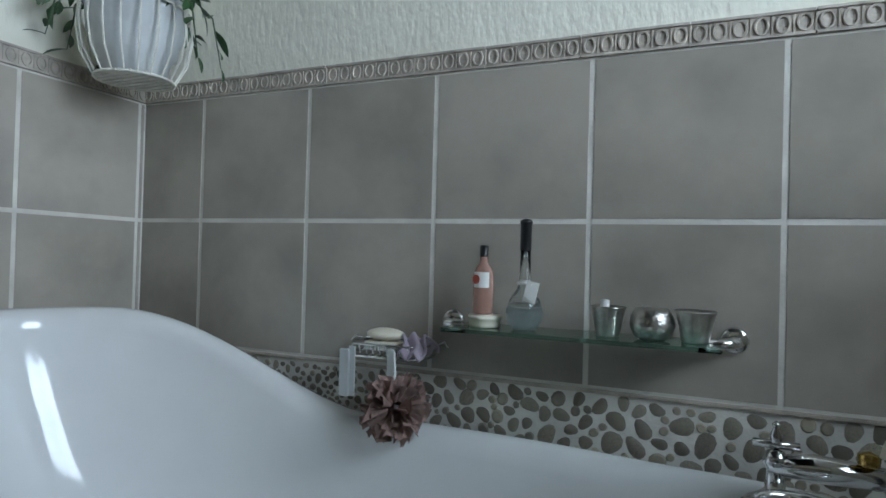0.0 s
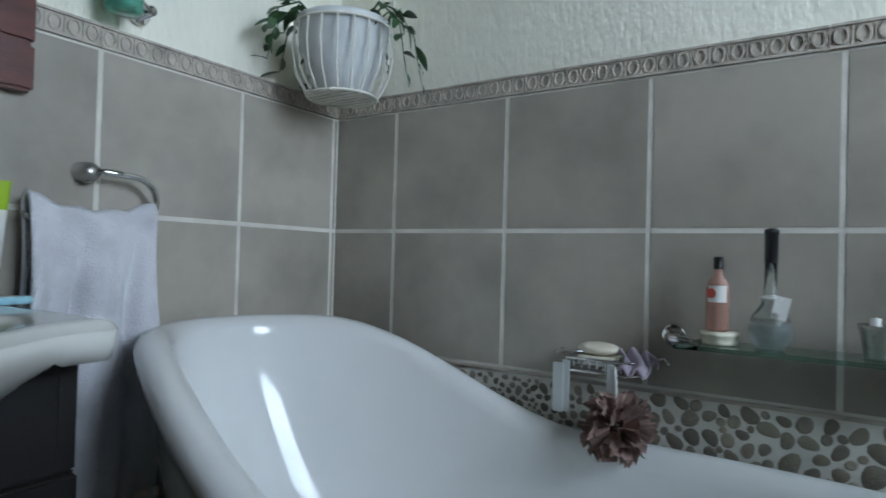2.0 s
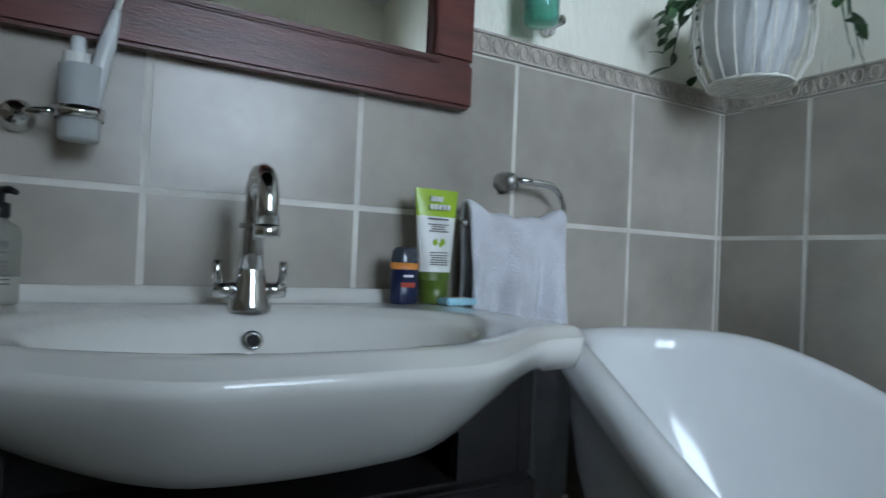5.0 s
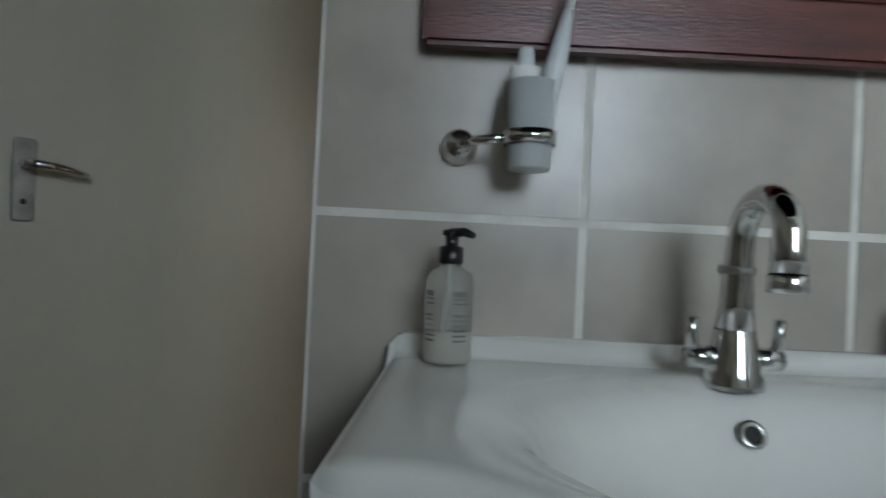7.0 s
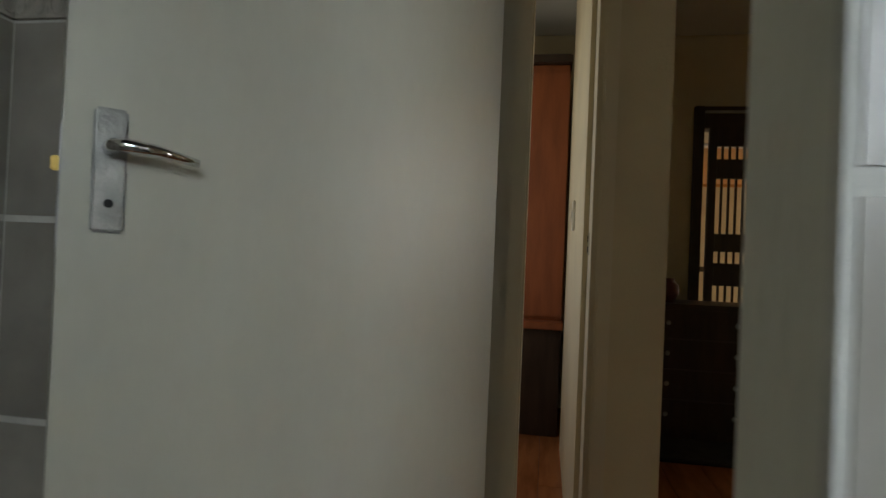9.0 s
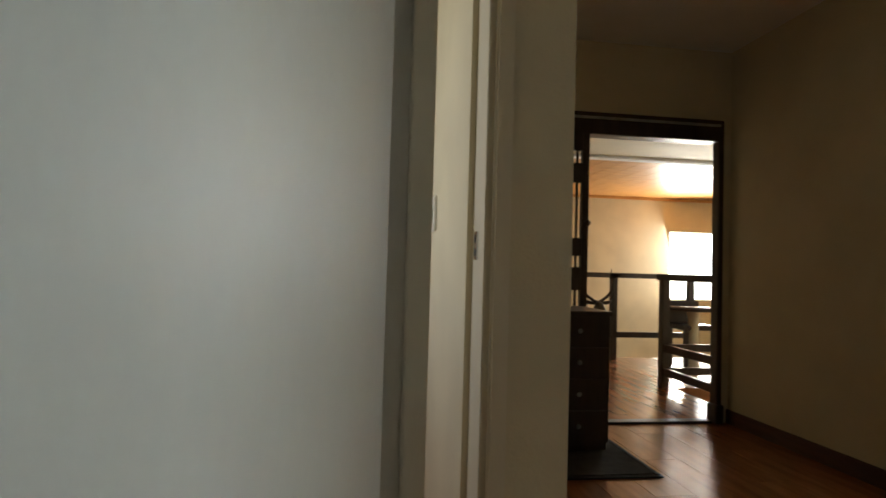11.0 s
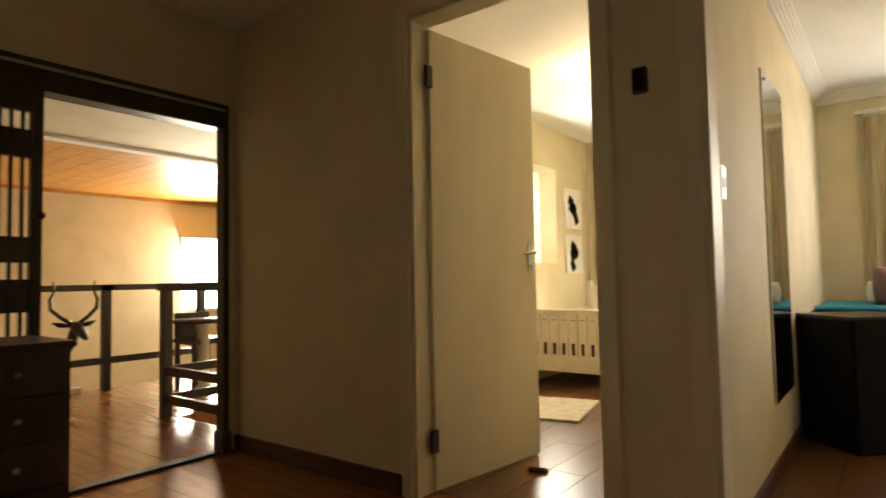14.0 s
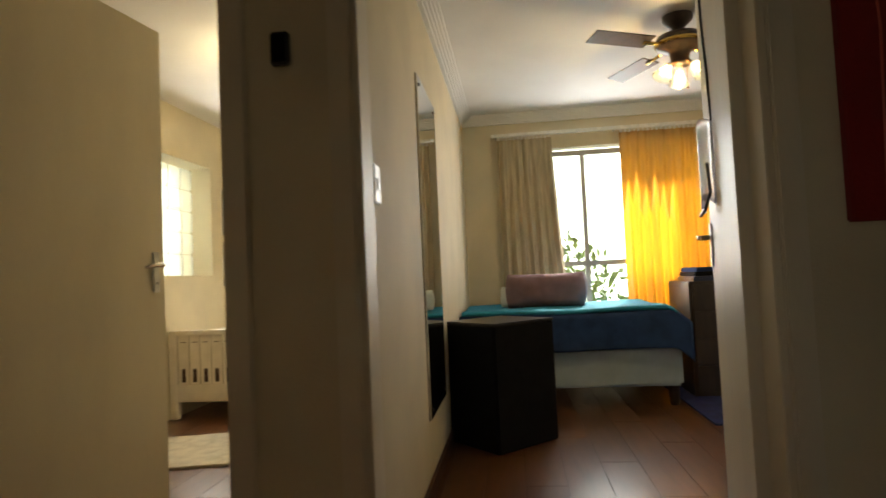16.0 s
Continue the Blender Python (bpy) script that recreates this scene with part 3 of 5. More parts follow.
def tub():
    t = thing("slipper_bath", "white enamelled freestanding slipper bath with a rolled rim", "bathtub", (0, 0, 0))
    xc, yc, a, b = 0.90, -0.42, 0.865, 0.355

    def plan(th, k):
        c, s = math.cos(th), math.sin(th)
        e = 0.78
        return xc + k * a * math.copysign(abs(c) ** e, c), yc + k * b * math.copysign(abs(s) ** 0.9, s)

    def rim(x):
        return 0.545 + 0.205 * smooth(0.80, 0.14, x) + 0.02 * smooth(1.3, 1.7, x)
    # offset out from the rim line, drop below it as a share of the height, whole drop
    prof = [(-0.034, -0.028), (-0.032, -0.006), (-0.02, 0.012), (0.0, 0.018), (0.022, 0.012), (0.034, -0.006), (0.032, -0.026), (0.018, -0.04)]
    n = 96
    bm = bmesh.new()
    rows = []
    floor_in, floor_out = 0.20, 0.13
    inner = []
    for k in range(9, 0, -1):
        u = k / 9
        inner.append(u)
    for i in range(n):
        th = 2 * math.pi * i / n
        x, y = plan(th, 1)
        z = rim(x)
        nx, ny = (x - xc) / a ** 2, (y - yc) / b ** 2
        ln = math.hypot(nx, ny)
        nx, ny = nx / ln, ny / ln
        row = []
        row.append(bm.verts.new((xc + 0.04 * (x - xc), yc + 0.04 * (y - yc), floor_in)))
        for u in inner:
            k = 1 - 0.46 * u ** 1.25
            zz = z - 0.03 + (floor_in - z + 0.03) * (1 - (1 - u) ** 1.75)
            row.append(bm.verts.new((xc + k * (x - xc) - 0.034 * nx * (1 - u), yc + (1 - 0.34 * u ** 2.4) * (y - yc) - 0.034 * ny * (1 - u), zz)))
        for o, d in prof:
            row.append(bm.verts.new((x + o * nx, y + o * ny, z + d)))
        for u in (0.15, 0.3, 0.5, 0.7, 0.85, 1.0):
            k = 1 - 0.38 * u ** 2.4
            row.append(bm.verts.new((xc + k * (x - xc), yc + (1 - 0.3 * u ** 2) * (y - yc), z - 0.04 + (floor_out - z + 0.04) * u)))
        row.append(bm.verts.new((xc + 0.04 * (x - xc), yc + 0.04 * (y - yc), floor_out)))
        rows.append(row)
    for i in range(n):
        p, q = rows[i], rows[(i + 1) % n]
        for j in range(len(p) - 1):
            bm.faces.new([p[j], q[j], q[j + 1], p[j + 1]])
    bm.faces.new([r[0] for r in rows])
    bm.faces.new([r[-1] for r in rows][::-1])
    part("shell", bm, M_WHITE, t, "glossy white enamel shell", True)
    for sx in (0.5, 1.3):
        for sy in (-0.52, -0.29):
            part("foot", tube([(sx, sy, 0.19), (sx + 0.02, sy, 0.10), (sx, sy, 0.03), (sx, sy, 0.0)], [0.03, 0.025, 0.018, 0.03]), M_CHROME, t, "chrome claw foot", True)
    return t


tub()


def bath_mixer():
    t = thing("bath_mixer", "chrome bath mixer with a white-handled hand shower on the rim", "tap", (1.53, -0.20, 0.565))
    for x in (0, 0.16):
        part("pillar", lathe([(0.028, 0), (0.028, 0.008), (0.014, 0.02), (0.012, 0.05), (0.018, 0.06), (0.012, 0.075), (0, 0.08)], 20, m=pose(x, 0, 0)), M_CHROME, t, "", True)
        c = part("cross_handle", tube([(x - 0.03, -0.0, 0.085), (x + 0.03, 0.0, 0.085)], 0.006, 10), M_CHROME, t, "", True)
        part("finial", lathe([(0.007, 0), (0.009, 0.01), (0.004, 0.02), (0.006, 0.026), (0, 0.032)], 14, m=pose(x, 0, 0.088)), M_CHROME, c, "", True)
    part("body", tube([(-0.01, 0, 0.055), (0.05, 0, 0.058), (0.17, 0, 0.055)], [0.014, 0.02, 0.014], 16), M_CHROME, t, "", True)
    part("cap", lathe([(0.013, 0), (0.014, 0.014), (0, 0.02)], 16, m=pose(0.11, -0.01, 0.075)), M_BRASS, t, "brass cap", True)
    part("handset", tube([(0.12, -0.03, 0.105), (0.2, -0.06, 0.085)], [0.012, 0.014], 14), M_SOAP, t, "white handle", True)
    part("hose", tube([(0.2, -0.06, 0.085), (0.24, -0.075, 0.06), (0.27, -0.08, 0.0), (0.26, -0.08, -0.1)], 0.013, 12), M_CHROME, t, "ribbed chrome hose", True)
    part("spout_ring", tube(arc((0.02, -0.10, 0.025), 0.065, 0, 345, 23, (1, 0, 0), (0, 1, 0)), 0.008, 10, closed=False), M_CHROME, t, "", True)


bath_mixer()


def basin():
    t = thing("washbasin", "wide white porcelain washbasin with a bulging bowl", "basin", (0, -1.207, 0))
    # outline in plan: straight wings with a bowed front
    top = 0.822

    def front(y):
        s = abs(y) / 0.375
        bow = 0.13 * smooth(0.88, 0.25, s)
        rnd = 0.022 * max((s - 0.93) / 0.07, 0) ** 2.4
        return 0.412 + bow - rnd
    ny = 72
    ys = [-0.375 + 0.75 * i / ny for i in range(ny + 1)]
    nx = 44
    bowl_c, bowl_a, bowl_b = 0.305, 0.175, 0.245

    def height(x, y):
        r = math.hypot((x - bowl_c) / bowl_a, y / bowl_b)
        z = top
        if r < 1.0:
            z -= 0.012 + 0.13 * (1 - r ** 2.6)
        elif r < 1.22:
            q = (r - 1.0) / 0.22
            z -= 0.012 * (1 - smooth(0, 1, q))
        if x < 0.045:
            z += 0.022 * smooth(0.045, 0.03, x)
        f = front(y)
        e = min(f - x, 0.375 - abs(y))
        z -= 0.014 * max(1 - e / 0.02, 0) ** 2
        return z
    bm = bmesh.new()
    tops, unders = [], []
    for y in ys:
        f = front(y)
        row, und = [], []
        for j in range(nx + 1):
            x = 0.002 + (f - 0.002) * j / nx
            row.append(bm.verts.new((x, y, height(x, y))))
        s = abs(y) / 0.375
        deep = 0.062 + 0.145 * max(1 - (s / 0.80) ** 2.2, 0) ** 0.7
        for j in range(13):
            u = j / 12
            x = f + 0.004 * math.sin(u * math.pi) - (f - 0.03) * u ** 1.7 * 0.97
            lip = 0.042
            z = top - 0.014 - (lip * min(u / 0.2, 1) + (deep - 0.035) * (max(u - 0.2, 0) / 0.8) ** 0.62 if deep > 0.0621 else 0.042 * min(u / 0.16, 1))
            if 0.2 < u < 0.34:
                x -= 0.012
            und.append(bm.verts.new((x, y, z)))
        tops.append(row)
        unders.append(und)
    for i in range(ny):
        for j in range(nx):
            bm.faces.new([tops[i][j], tops[i][j + 1], tops[i + 1][j + 1], tops[i + 1][j]])
        bm.faces.new([tops[i][nx], unders[i][0], unders[i + 1][0], tops[i + 1][nx]])
        for j in range(12):
            bm.faces.new([unders[i][j], unders[i][j + 1], unders[i + 1][j + 1], unders[i + 1][j]])
    for i in (0, ny):
        bm.faces.new(tops[i] + unders[i])
    for v in bm.verts:
        v.co.y *= 0.97 + 0.045 * min(v.co.x / 0.42, 1)
    part("bowl", bm, M_PORC, t, "white glazed porcelain", True)
    ov = part("overflow", lathe([(0.013, 0), (0.014, 0.003), (0.009, 0.004), (0.008, 0.001), (0, 0.001)], 24), M_CHROME, t, "chrome overflow ring", True)
    ov.matrix_basis = pose(0.153, 0, 0.778, 0, 62, 0)
    part("hole", lathe([(0.008, 0.0), (0.008, 0.0022), (0, 0.0022)], 20), M_BLACK, ov)
    dr = part("drain", lathe([(0.022, 0), (0.022, 0.004), (0.015, 0.005), (0, 0.002)], 24), M_CHROME, t, "chrome drain", True)
    dr.matrix_basis = pose(bowl_c, 0, 0.678)
    return t


basin()


def basin_mixer():
    t = thing("basin_mixer", "tall chrome mixer tap with two small levers", "tap", (0.108, -1.205, 0.815))
    part("base", lathe([(0.031, 0), (0.031, 0.006), (0.027, 0.02), (0.023, 0.045), (0.02, 0.06)], 24), M_CHROME, t, "", True)
    part("neck", tube([(0, 0, 0.045), (0.002, 0, 0.09), (0.004, 0, 0.13), *arc((0.048, 0, 0.152), 0.042, 180, 10, 10), (0.09, 0, 0.14), (0.09, 0, 0.118)], [0.021, 0.0165, 0.0145] + [0.014] * 11 + [0.015, 0.0155], 16), M_CHROME, t, "", True)
    part("collar", lathe([(0.018, 0), (0.019, 0.004), (0.018, 0.008)], 20, m=pose(0, 0, 0.118)), M_STEEL, t, "", True)
    part("nozzle", lathe([(0, 0), (0.0165, 0), (0.0175, 0.004), (0.0175, 0.014), (0.016, 0.016)], 20, m=pose(0.09, 0, 0.104)), M_CHROME, t, "", True)
    part("lift_rod", tube([(-0.024, 0, 0.04), (-0.03, 0, 0.12), (-0.03, 0, 0.128)], [0.003, 0.003, 0.006], 8), M_CHROME, t, "", True)
    for s in (-1, 1):
        a = part("valve", tube([(0, s * 0.015, 0.03), (0, s * 0.036, 0.03), (0, s * 0.05, 0.03)], [0.013, 0.0125, 0.011], 14), M_CHROME, t, "", True)
        part("lever", tube([(0, s * 0.043, 0.03), (0.002, s * 0.046, 0.055), (0.004, s * 0.046, 0.072)], [0.008, 0.0055, 0.0065], 10), M_CHROME, a, "", True)


basin_mixer()


def vanity():
    t = thing("vanity_cabinet", "black-brown wooden vanity cabinet under the basin", "cabinet", (0, -1.22, 0))
    part("body", box(0.002, 0.30, -0.37, 0.385, 0.06, 0.60, 0.004), M_EBONY, t)
    part("back_panel", box(0.002, 0.14, -0.345, 0.36, 0.60, 0.755), M_EBONY, t)
    part("side_panel", box(0.002, 0.30, -0.37, -0.346, 0.60, 0.757), M_EBONY, t)
    part("side_panel", box(0.002, 0.30, 0.361, 0.385, 0.60, 0.757), M_EBONY, t)
    for y0, y1 in ((-0.345, -0.24), (0.26, 0.36)):
        part("front_filler", box(0.28, 0.30, y0, y1, 0.60, 0.755), M_EBONY, t)
    part("plinth", box(0.002, 0.27, -0.36, 0.375, 0.0, 0.06), M_EBONY, t)
    for y0, y1 in ((-0.365, 0.004), (0.011, 0.38)):
        d = part("door", box(0.302, 0.322, y0, y1, 0.08, 0.50, 0.004), M_EBONY, t)
        part("knob", lathe([(0.006, 0), (0.006, 0.012), (0.013, 0.018), (0.011, 0.025), (0, 0.027)], 16, m=pose(0.322, -0.03 if y0 < 0 else 0.045, 0.44, 0, 90)), M_STEEL, d, "", True)
    part("drawer", box(0.302, 0.322, -0.365, 0.38, 0.51, 0.598, 0.004), M_EBONY, t)


vanity()


def soap_pump():
    t = thing("soap_pump_bottle", "clear hand soap bottle with a black pump and printed label", "soap bottle", (0.085, -1.505, 0.8225))
    t.scale = (0.82, 0.82, 0.82)
    part("bottle", lathe([(0, 0.001), (0.029, 0.001), (0.032, 0.006), (0.032, 0.105), (0.028, 0.118), (0.014, 0.126), (0.013, 0.132), (0, 0.132)], 28), M_SOAPBOTTLE, t, "", True)
    part("lotion", lathe([(0, 0.004), (0.0275, 0.004), (0.0285, 0.01), (0.0285, 0.042), (0, 0.042)], 24), M_LOTION, t, "white soap inside", True)
    pu = part("pump", lathe([(0.0155, 0.13), (0.0165, 0.132), (0.0165, 0.152), (0.009, 0.154), (0.0085, 0.166), (0.013, 0.168), (0.013, 0.174), (0, 0.176)], 22), M_BLACK, t, "black plastic pump", True)
    part("spout", tube([(0, 0, 0.171), (0.02, 0.016, 0.172), (0.032, 0.026, 0.167)], [0.007, 0.006, 0.004], 10), M_BLACK, pu, "", True)
    part("dip_tube", tube([(0, 0, 0.13), (0, -0.006, 0.02)], 0.003, 8), M_LABEL, t)
    rnd = random.Random(4)
    lab = bmesh.new()
    for blk, (a0, wid) in enumerate(((10, 36), (-62, 30))):
        for i in range(9):
            z = 0.092 - i * 0.0065 - (0.008 if i > 2 else 0)
            w = wid * rnd.uniform(0.7, 1)
            grid(lambda u, v, z=z, w=w, a0=a0: (0.0325 * math.cos(radians(a0 + w * u)), 0.0325 * math.sin(radians(a0 + w * u)), z + (v - 0.5) * (0.0022 if i else 0.007)), 6, 1, lab)
    tagged(part("print", lab, M_INK, t, "grey printed lines"), kind="stuff")


soap_pump()


def tumbler():
    t = thing("tumbler_holder", "chrome wall holder with a frosted toothbrush tumbler", "tumbler holder", (0, -1.50, 1.07))
    part("rose", lathe([(0, 0.0), (0.022, 0.0), (0.022, 0.008), (0.017, 0.012), (0.015, 0.034), (0, 0.036)], 24, m=pose(0.003, 0, 0, 0, 90)), M_CHROME, t, "", True)
    part("arm", tube([(0.03, 0, 0), (0.06, 0.02, 0), (0.075, 0.045, 0)], 0.0055, 10), M_CHROME, t, "", True)
    part("ring", lathe([(0.031, -0.008), (0.0335, -0.008), (0.0335, 0.008), (0.031, 0.008), (0.031, -0.008)], 32, m=pose(0.078, 0.075, 0) @ Matrix.Diagonal((0.88, 0.88, 0.9, 1))), M_CHROME, t, "", True)
    g = thing("tumbler", "frosted glass tumbler in the chrome ring", "tumbler", (0.078, -1.425, 1.035))
    g.scale = (0.88, 0.88, 0.92)
    part("cup", lathe([(0, 0), (0.025, 0), (0.0275, 0.004), (0.0305, 0.105), (0.029, 0.105), (0.026, 0.006), (0, 0.006)], 28), M_FROST, g, "", True)
    p = thing("toothpaste_tube", "white toothpaste tube upended in the tumbler", "toothpaste", (0.072, -1.431, 1.042))
    p.scale = (0.85, 0.85, 0.85)
    part("tube", grid(lambda u, v: (0.016 * math.cos(2 * math.pi * u) * (1 if v > 0.2 else 0.3 + 3.5 * v) - 0.01 * v, 0.021 * math.sin(2 * math.pi * u) + 0.0, 0.13 * v), 20, 10), M_LABEL, p, "", True)
    part("cap", lathe([(0.011, 0.128), (0.011, 0.152), (0.009, 0.156), (0, 0.156)], 18, m=pose(-0.01, 0, 0.0)), M_POT, p, "ribbed white cap", True)
    part("band", lathe([(0.0168, 0.085), (0.0178, 0.108), (0.016, 0.112)], 20, m=pose(-0.008, 0, 0)), M_SMOKE, p, "dark printed band", True)
    b = thing("toothbrush", "white electric toothbrush leaning in the tumbler", "toothbrush", (0.082, -1.418, 1.042), 0)
    b.scale = (0.85, 0.85, 0.9)
    part("handle", tube([(0, 0.0, 0), (0, 0.012, 0.08), (0, 0.024, 0.14), (0, 0.034, 0.19)], [0.012, 0.014, 0.013, 0.007], 14), M_POT, b, "", True)
    part("head", tube([(0, 0.034, 0.19), (0.0, 0.046, 0.245), (0.004, 0.05, 0.26)], [0.006, 0.0045, 0.007], 12), M_LABEL, b, "", True)


tumbler()


def deck_items():
    t = thing("hand_cream_tube", "green and white hand cream tube standing on its cap", "cream tube", (0.072, -0.885, 0.823), 0)

    def body(z0, z1, name, material, par):
        part(name, grid(lambda u, v: ((0.019 * (1 - ((z0 + (z1 - z0) * v) / 0.2) ** 1.5) + 0.0015) * math.cos(2 * math.pi * u), (0.0265 + 0.017 * ((z0 + (z1 - z0) * v) / 0.2)) * math.sin(2 * math.pi * u), z0 + (z1 - z0) * v), 28, 8), material, par, "", True)
    part("cap", lathe([(0, 0), (0.0235, 0), (0.025, 0.003), (0.026, 0.04), (0, 0.04)], 28), M_OLIVE, t, "dark olive cap", True)
    body(0.04, 0.055, "lower_band", M_OLIVE, t)
    body(0.055, 0.152, "white_panel", M_LABEL, t)
    body(0.152, 0.2, "green_top", M_GREEN, t)
    rnd = random.Random(2)
    pr = bmesh.new()
    for i, z in enumerate((0.146, 0.137, 0.133, 0.129, 0.125, 0.088, 0.083, 0.079, 0.075, 0.071, 0.067)):
        w = rnd.uniform(0.012, 0.02)
        xx = 0.019 * (1 - (z / 0.2) ** 1.5) + 0.0035
        box(xx - 0.002, xx, -w, w, z, z + (0.003 if i == 0 else 0.0017), bm=pr)
    tagged(part("print", pr, M_INK, t, "fine grey print"), kind="stuff")
    lg = bmesh.new()
    for i, (y, w) in enumerate(((-0.004, 0.012), (0.002, 0.02))):
        z = 0.178 - 0.014 * i
        for k in range(5):
            box(0.0075 + 0.002 * i, 0.0095 + 0.002 * i, y - w + k * w * 0.42, y - w + k * w * 0.42 + w * 0.3, z, z + 0.009, bm=lg)
    part("logo_shape", lg, M_LABEL, t, "white logo shapes")
    ol = bmesh.new()
    for y, z in ((-0.006, 0.106), (0.004, 0.102), (0.009, 0.108)):
        bmesh.ops.create_uvsphere(ol, u_segments=10, v_segments=8, radius=0.006, matrix=Matrix.Translation((0.0125, y, z)) @ Matrix.Diagonal((0.3, 0.8, 1, 1)))
    part("olive_picture", ol, M_GREEN, t, "small picture of green olives", True)

    d = thing("deodorant_stick", "navy roll-on stick with an orange band", "deodorant", (0.078, -0.945, 0.823), 0)
    part("base", lathe([(0, 0), (0.022, 0), (0.0235, 0.003), (0.0235, 0.058), (0, 0.058)], 26, m=Matrix.Diagonal((0.7, 1.05, 1, 1))), M_NAVY, d, "", True)
    part("band", lathe([(0.0242, 0.058), (0.0242, 0.069), (0.0, 0.069)], 26, m=Matrix.Diagonal((0.7, 1.05, 1, 1))), M_ORANGE, d, "orange band", True)
    part("cap", lathe([(0.0235, 0.069), (0.022, 0.088), (0.016, 0.095), (0, 0.097)], 26, m=Matrix.Diagonal((0.7, 1.05, 1, 1))), M_SMOKE, d, "smoky domed cap", True)
    part("red_patch", box(0.0155, 0.0172, -0.013, 0.013, 0.028, 0.036), M_RED, d)
    part("white_patch", box(0.0155, 0.0172, -0.009, 0.009, 0.045, 0.049), M_LABEL, d)
    s = thing("small_packet", "pale blue flat soap packet", "packet", (0.105, -0.855, 0.823), 8)
    part("packet", box(-0.018, 0.018, -0.033, 0.033, 0, 0.012, 0.003), M_BLUEBOX, s)
    part("label_strip", box(-0.012, 0.012, -0.018, 0.018, 0.0122, 0.0128), M_LABEL, s)


deck_items()


def towel_ring():
    t = thing("towel_ring", "chrome open towel ring on the tiles", "towel ring", (0, -0.70, 1.06))
    part("mount", lathe([(0, 0), (0.021, 0), (0.019, 0.03), (0.014, 0.042), (0, 0.044)], 22, m=pose(0.003, 0, 0, 0, 90)), M_STEEL, t, "", True)
    part("ring", tube([(0.035, 0, 0.0), (0.05, 0.02, 0.002), (0.052, 0.06, 0.0), *arc((0.052, 0.075, -0.048), 0.047, 80, -75, 10, (0, 1, 0), (0, 0, 1)), (0.052, 0.06, -0.098), (0.052, -0.11, -0.092), (0.052, -0.118, -0.085)], 0.0065, 10), M_CHROME, t, "", True)
    w = thing("hand_towel", "white terry hand towel draped over the ring", "towel", (0, 0, 0))

    def cloth(u, v):
        # v runs from the back hem up over the ring and down to the front hem
        back, over, front = 0.30, 0.05, 0.58
        d = v * (back + over + front)
        if d < back:
            x, z, drop = 0.052 - 0.016, 0.978 - (back - d), back - d
        elif d < back + over:
            a = math.pi * (d - back) / over
            x, z, drop = 0.052 - 0.016 * math.cos(a), 0.978 + 0.016 * math.sin(a), 0.0
        else:
            drop = d - back - over
            x, z = 0.052 + 0.016 + 0.03 * drop, 0.978 - drop
        y = -0.692 + (-0.128 + 0.24 * u) * (0.94 + 0.22 * min(drop, 0.3)) + 0.006 * math.sin(14 * drop + 3 * u)
        deep = min(drop * 7, 1)
        fold = 0.013 * math.sin(13 * u + 1.2 * math.sin(5 * drop)) + 0.006 * math.sin(29 * u + 6 * drop)
        x += fold * deep if d > back else 0.4 * fold * deep
        z += 0.026 * abs(2 * u - 1) ** 2.5 - 0.010 + 0.003 * math.sin(23 * u)
        return x, y, z
    o = part("cloth", grid(cloth, 60, 90), M_TOWEL, w, "", True)
    thick(o, 0.011)
    hem = part("hem", grid(lambda u, v: tuple(a + b for a, b in zip(cloth(u, 0.955 + 0.02 * v), (0.0075, 0, 0))), 60, 2), M_WIRE, w, "woven hem band", True)
    thick(hem, 0.002)


towel_ring()


def wall_mirror():
    t = thing("wall_mirror", "mirror in a broad dark mahogany frame", "mirror", (0.012, -1.175, 1.185))
    W, Hh, f = 0.375, 0.80, 0.085
    for z0, nm in ((0, "bottom_rail"), (Hh - f, "top_rail")):
        part(nm, box(0, 0.028, -W, W, z0, z0 + f, 0.006), M_MAHOG, t)
    for y0 in (-W, W - f):
        part("stile", box(0, 0.0275, y0, y0 + f, f, Hh - f, 0.006), M_MAHOG, t)
    inn = W - f
    for z0 in (f - 0.012, Hh - f):
        part("bead", box(0.028, 0.035, -inn - 0.012, inn + 0.012, z0, z0 + 0.012, 0.003), M_MAHOG, t)
    for y0 in (-inn - 0.012, inn):
        part("bead", box(0.0278, 0.0345, y0, y0 + 0.012, f + 0.001, Hh - f - 0.001, 0.003), M_MAHOG, t)
    part("glass", box(0.006, 0.012, -inn, inn, f, Hh - f), M_MIRROR, t, "silvered glass")


wall_mirror()

t = thing("aqua_holder", "aqua glass cup in a chrome wall holder", "tumbler holder", (0, -0.60, 1.40))
part("rose", lathe([(0, 0), (0.02, 0), (0.02, 0.008), (0.01, 0.012), (0.01, 0.05), (0, 0.05)], 20, m=pose(0.001, 0, 0, 0, 90)), M_CHROME, t, "", True)
part("arm", tube([(0.045, 0, 0), (0.06, -0.03, 0.005)], 0.006, 10), M_CHROME, t, "", True)
part("cup", lathe([(0, -0.03), (0.028, -0.03), (0.034, -0.025), (0.037, 0.07), (0.034, 0.07), (0.03, -0.02), (0, -0.02)], 28, m=pose(0.065, -0.065, 0.0)), M_AQUA, t, "aqua glass", True)


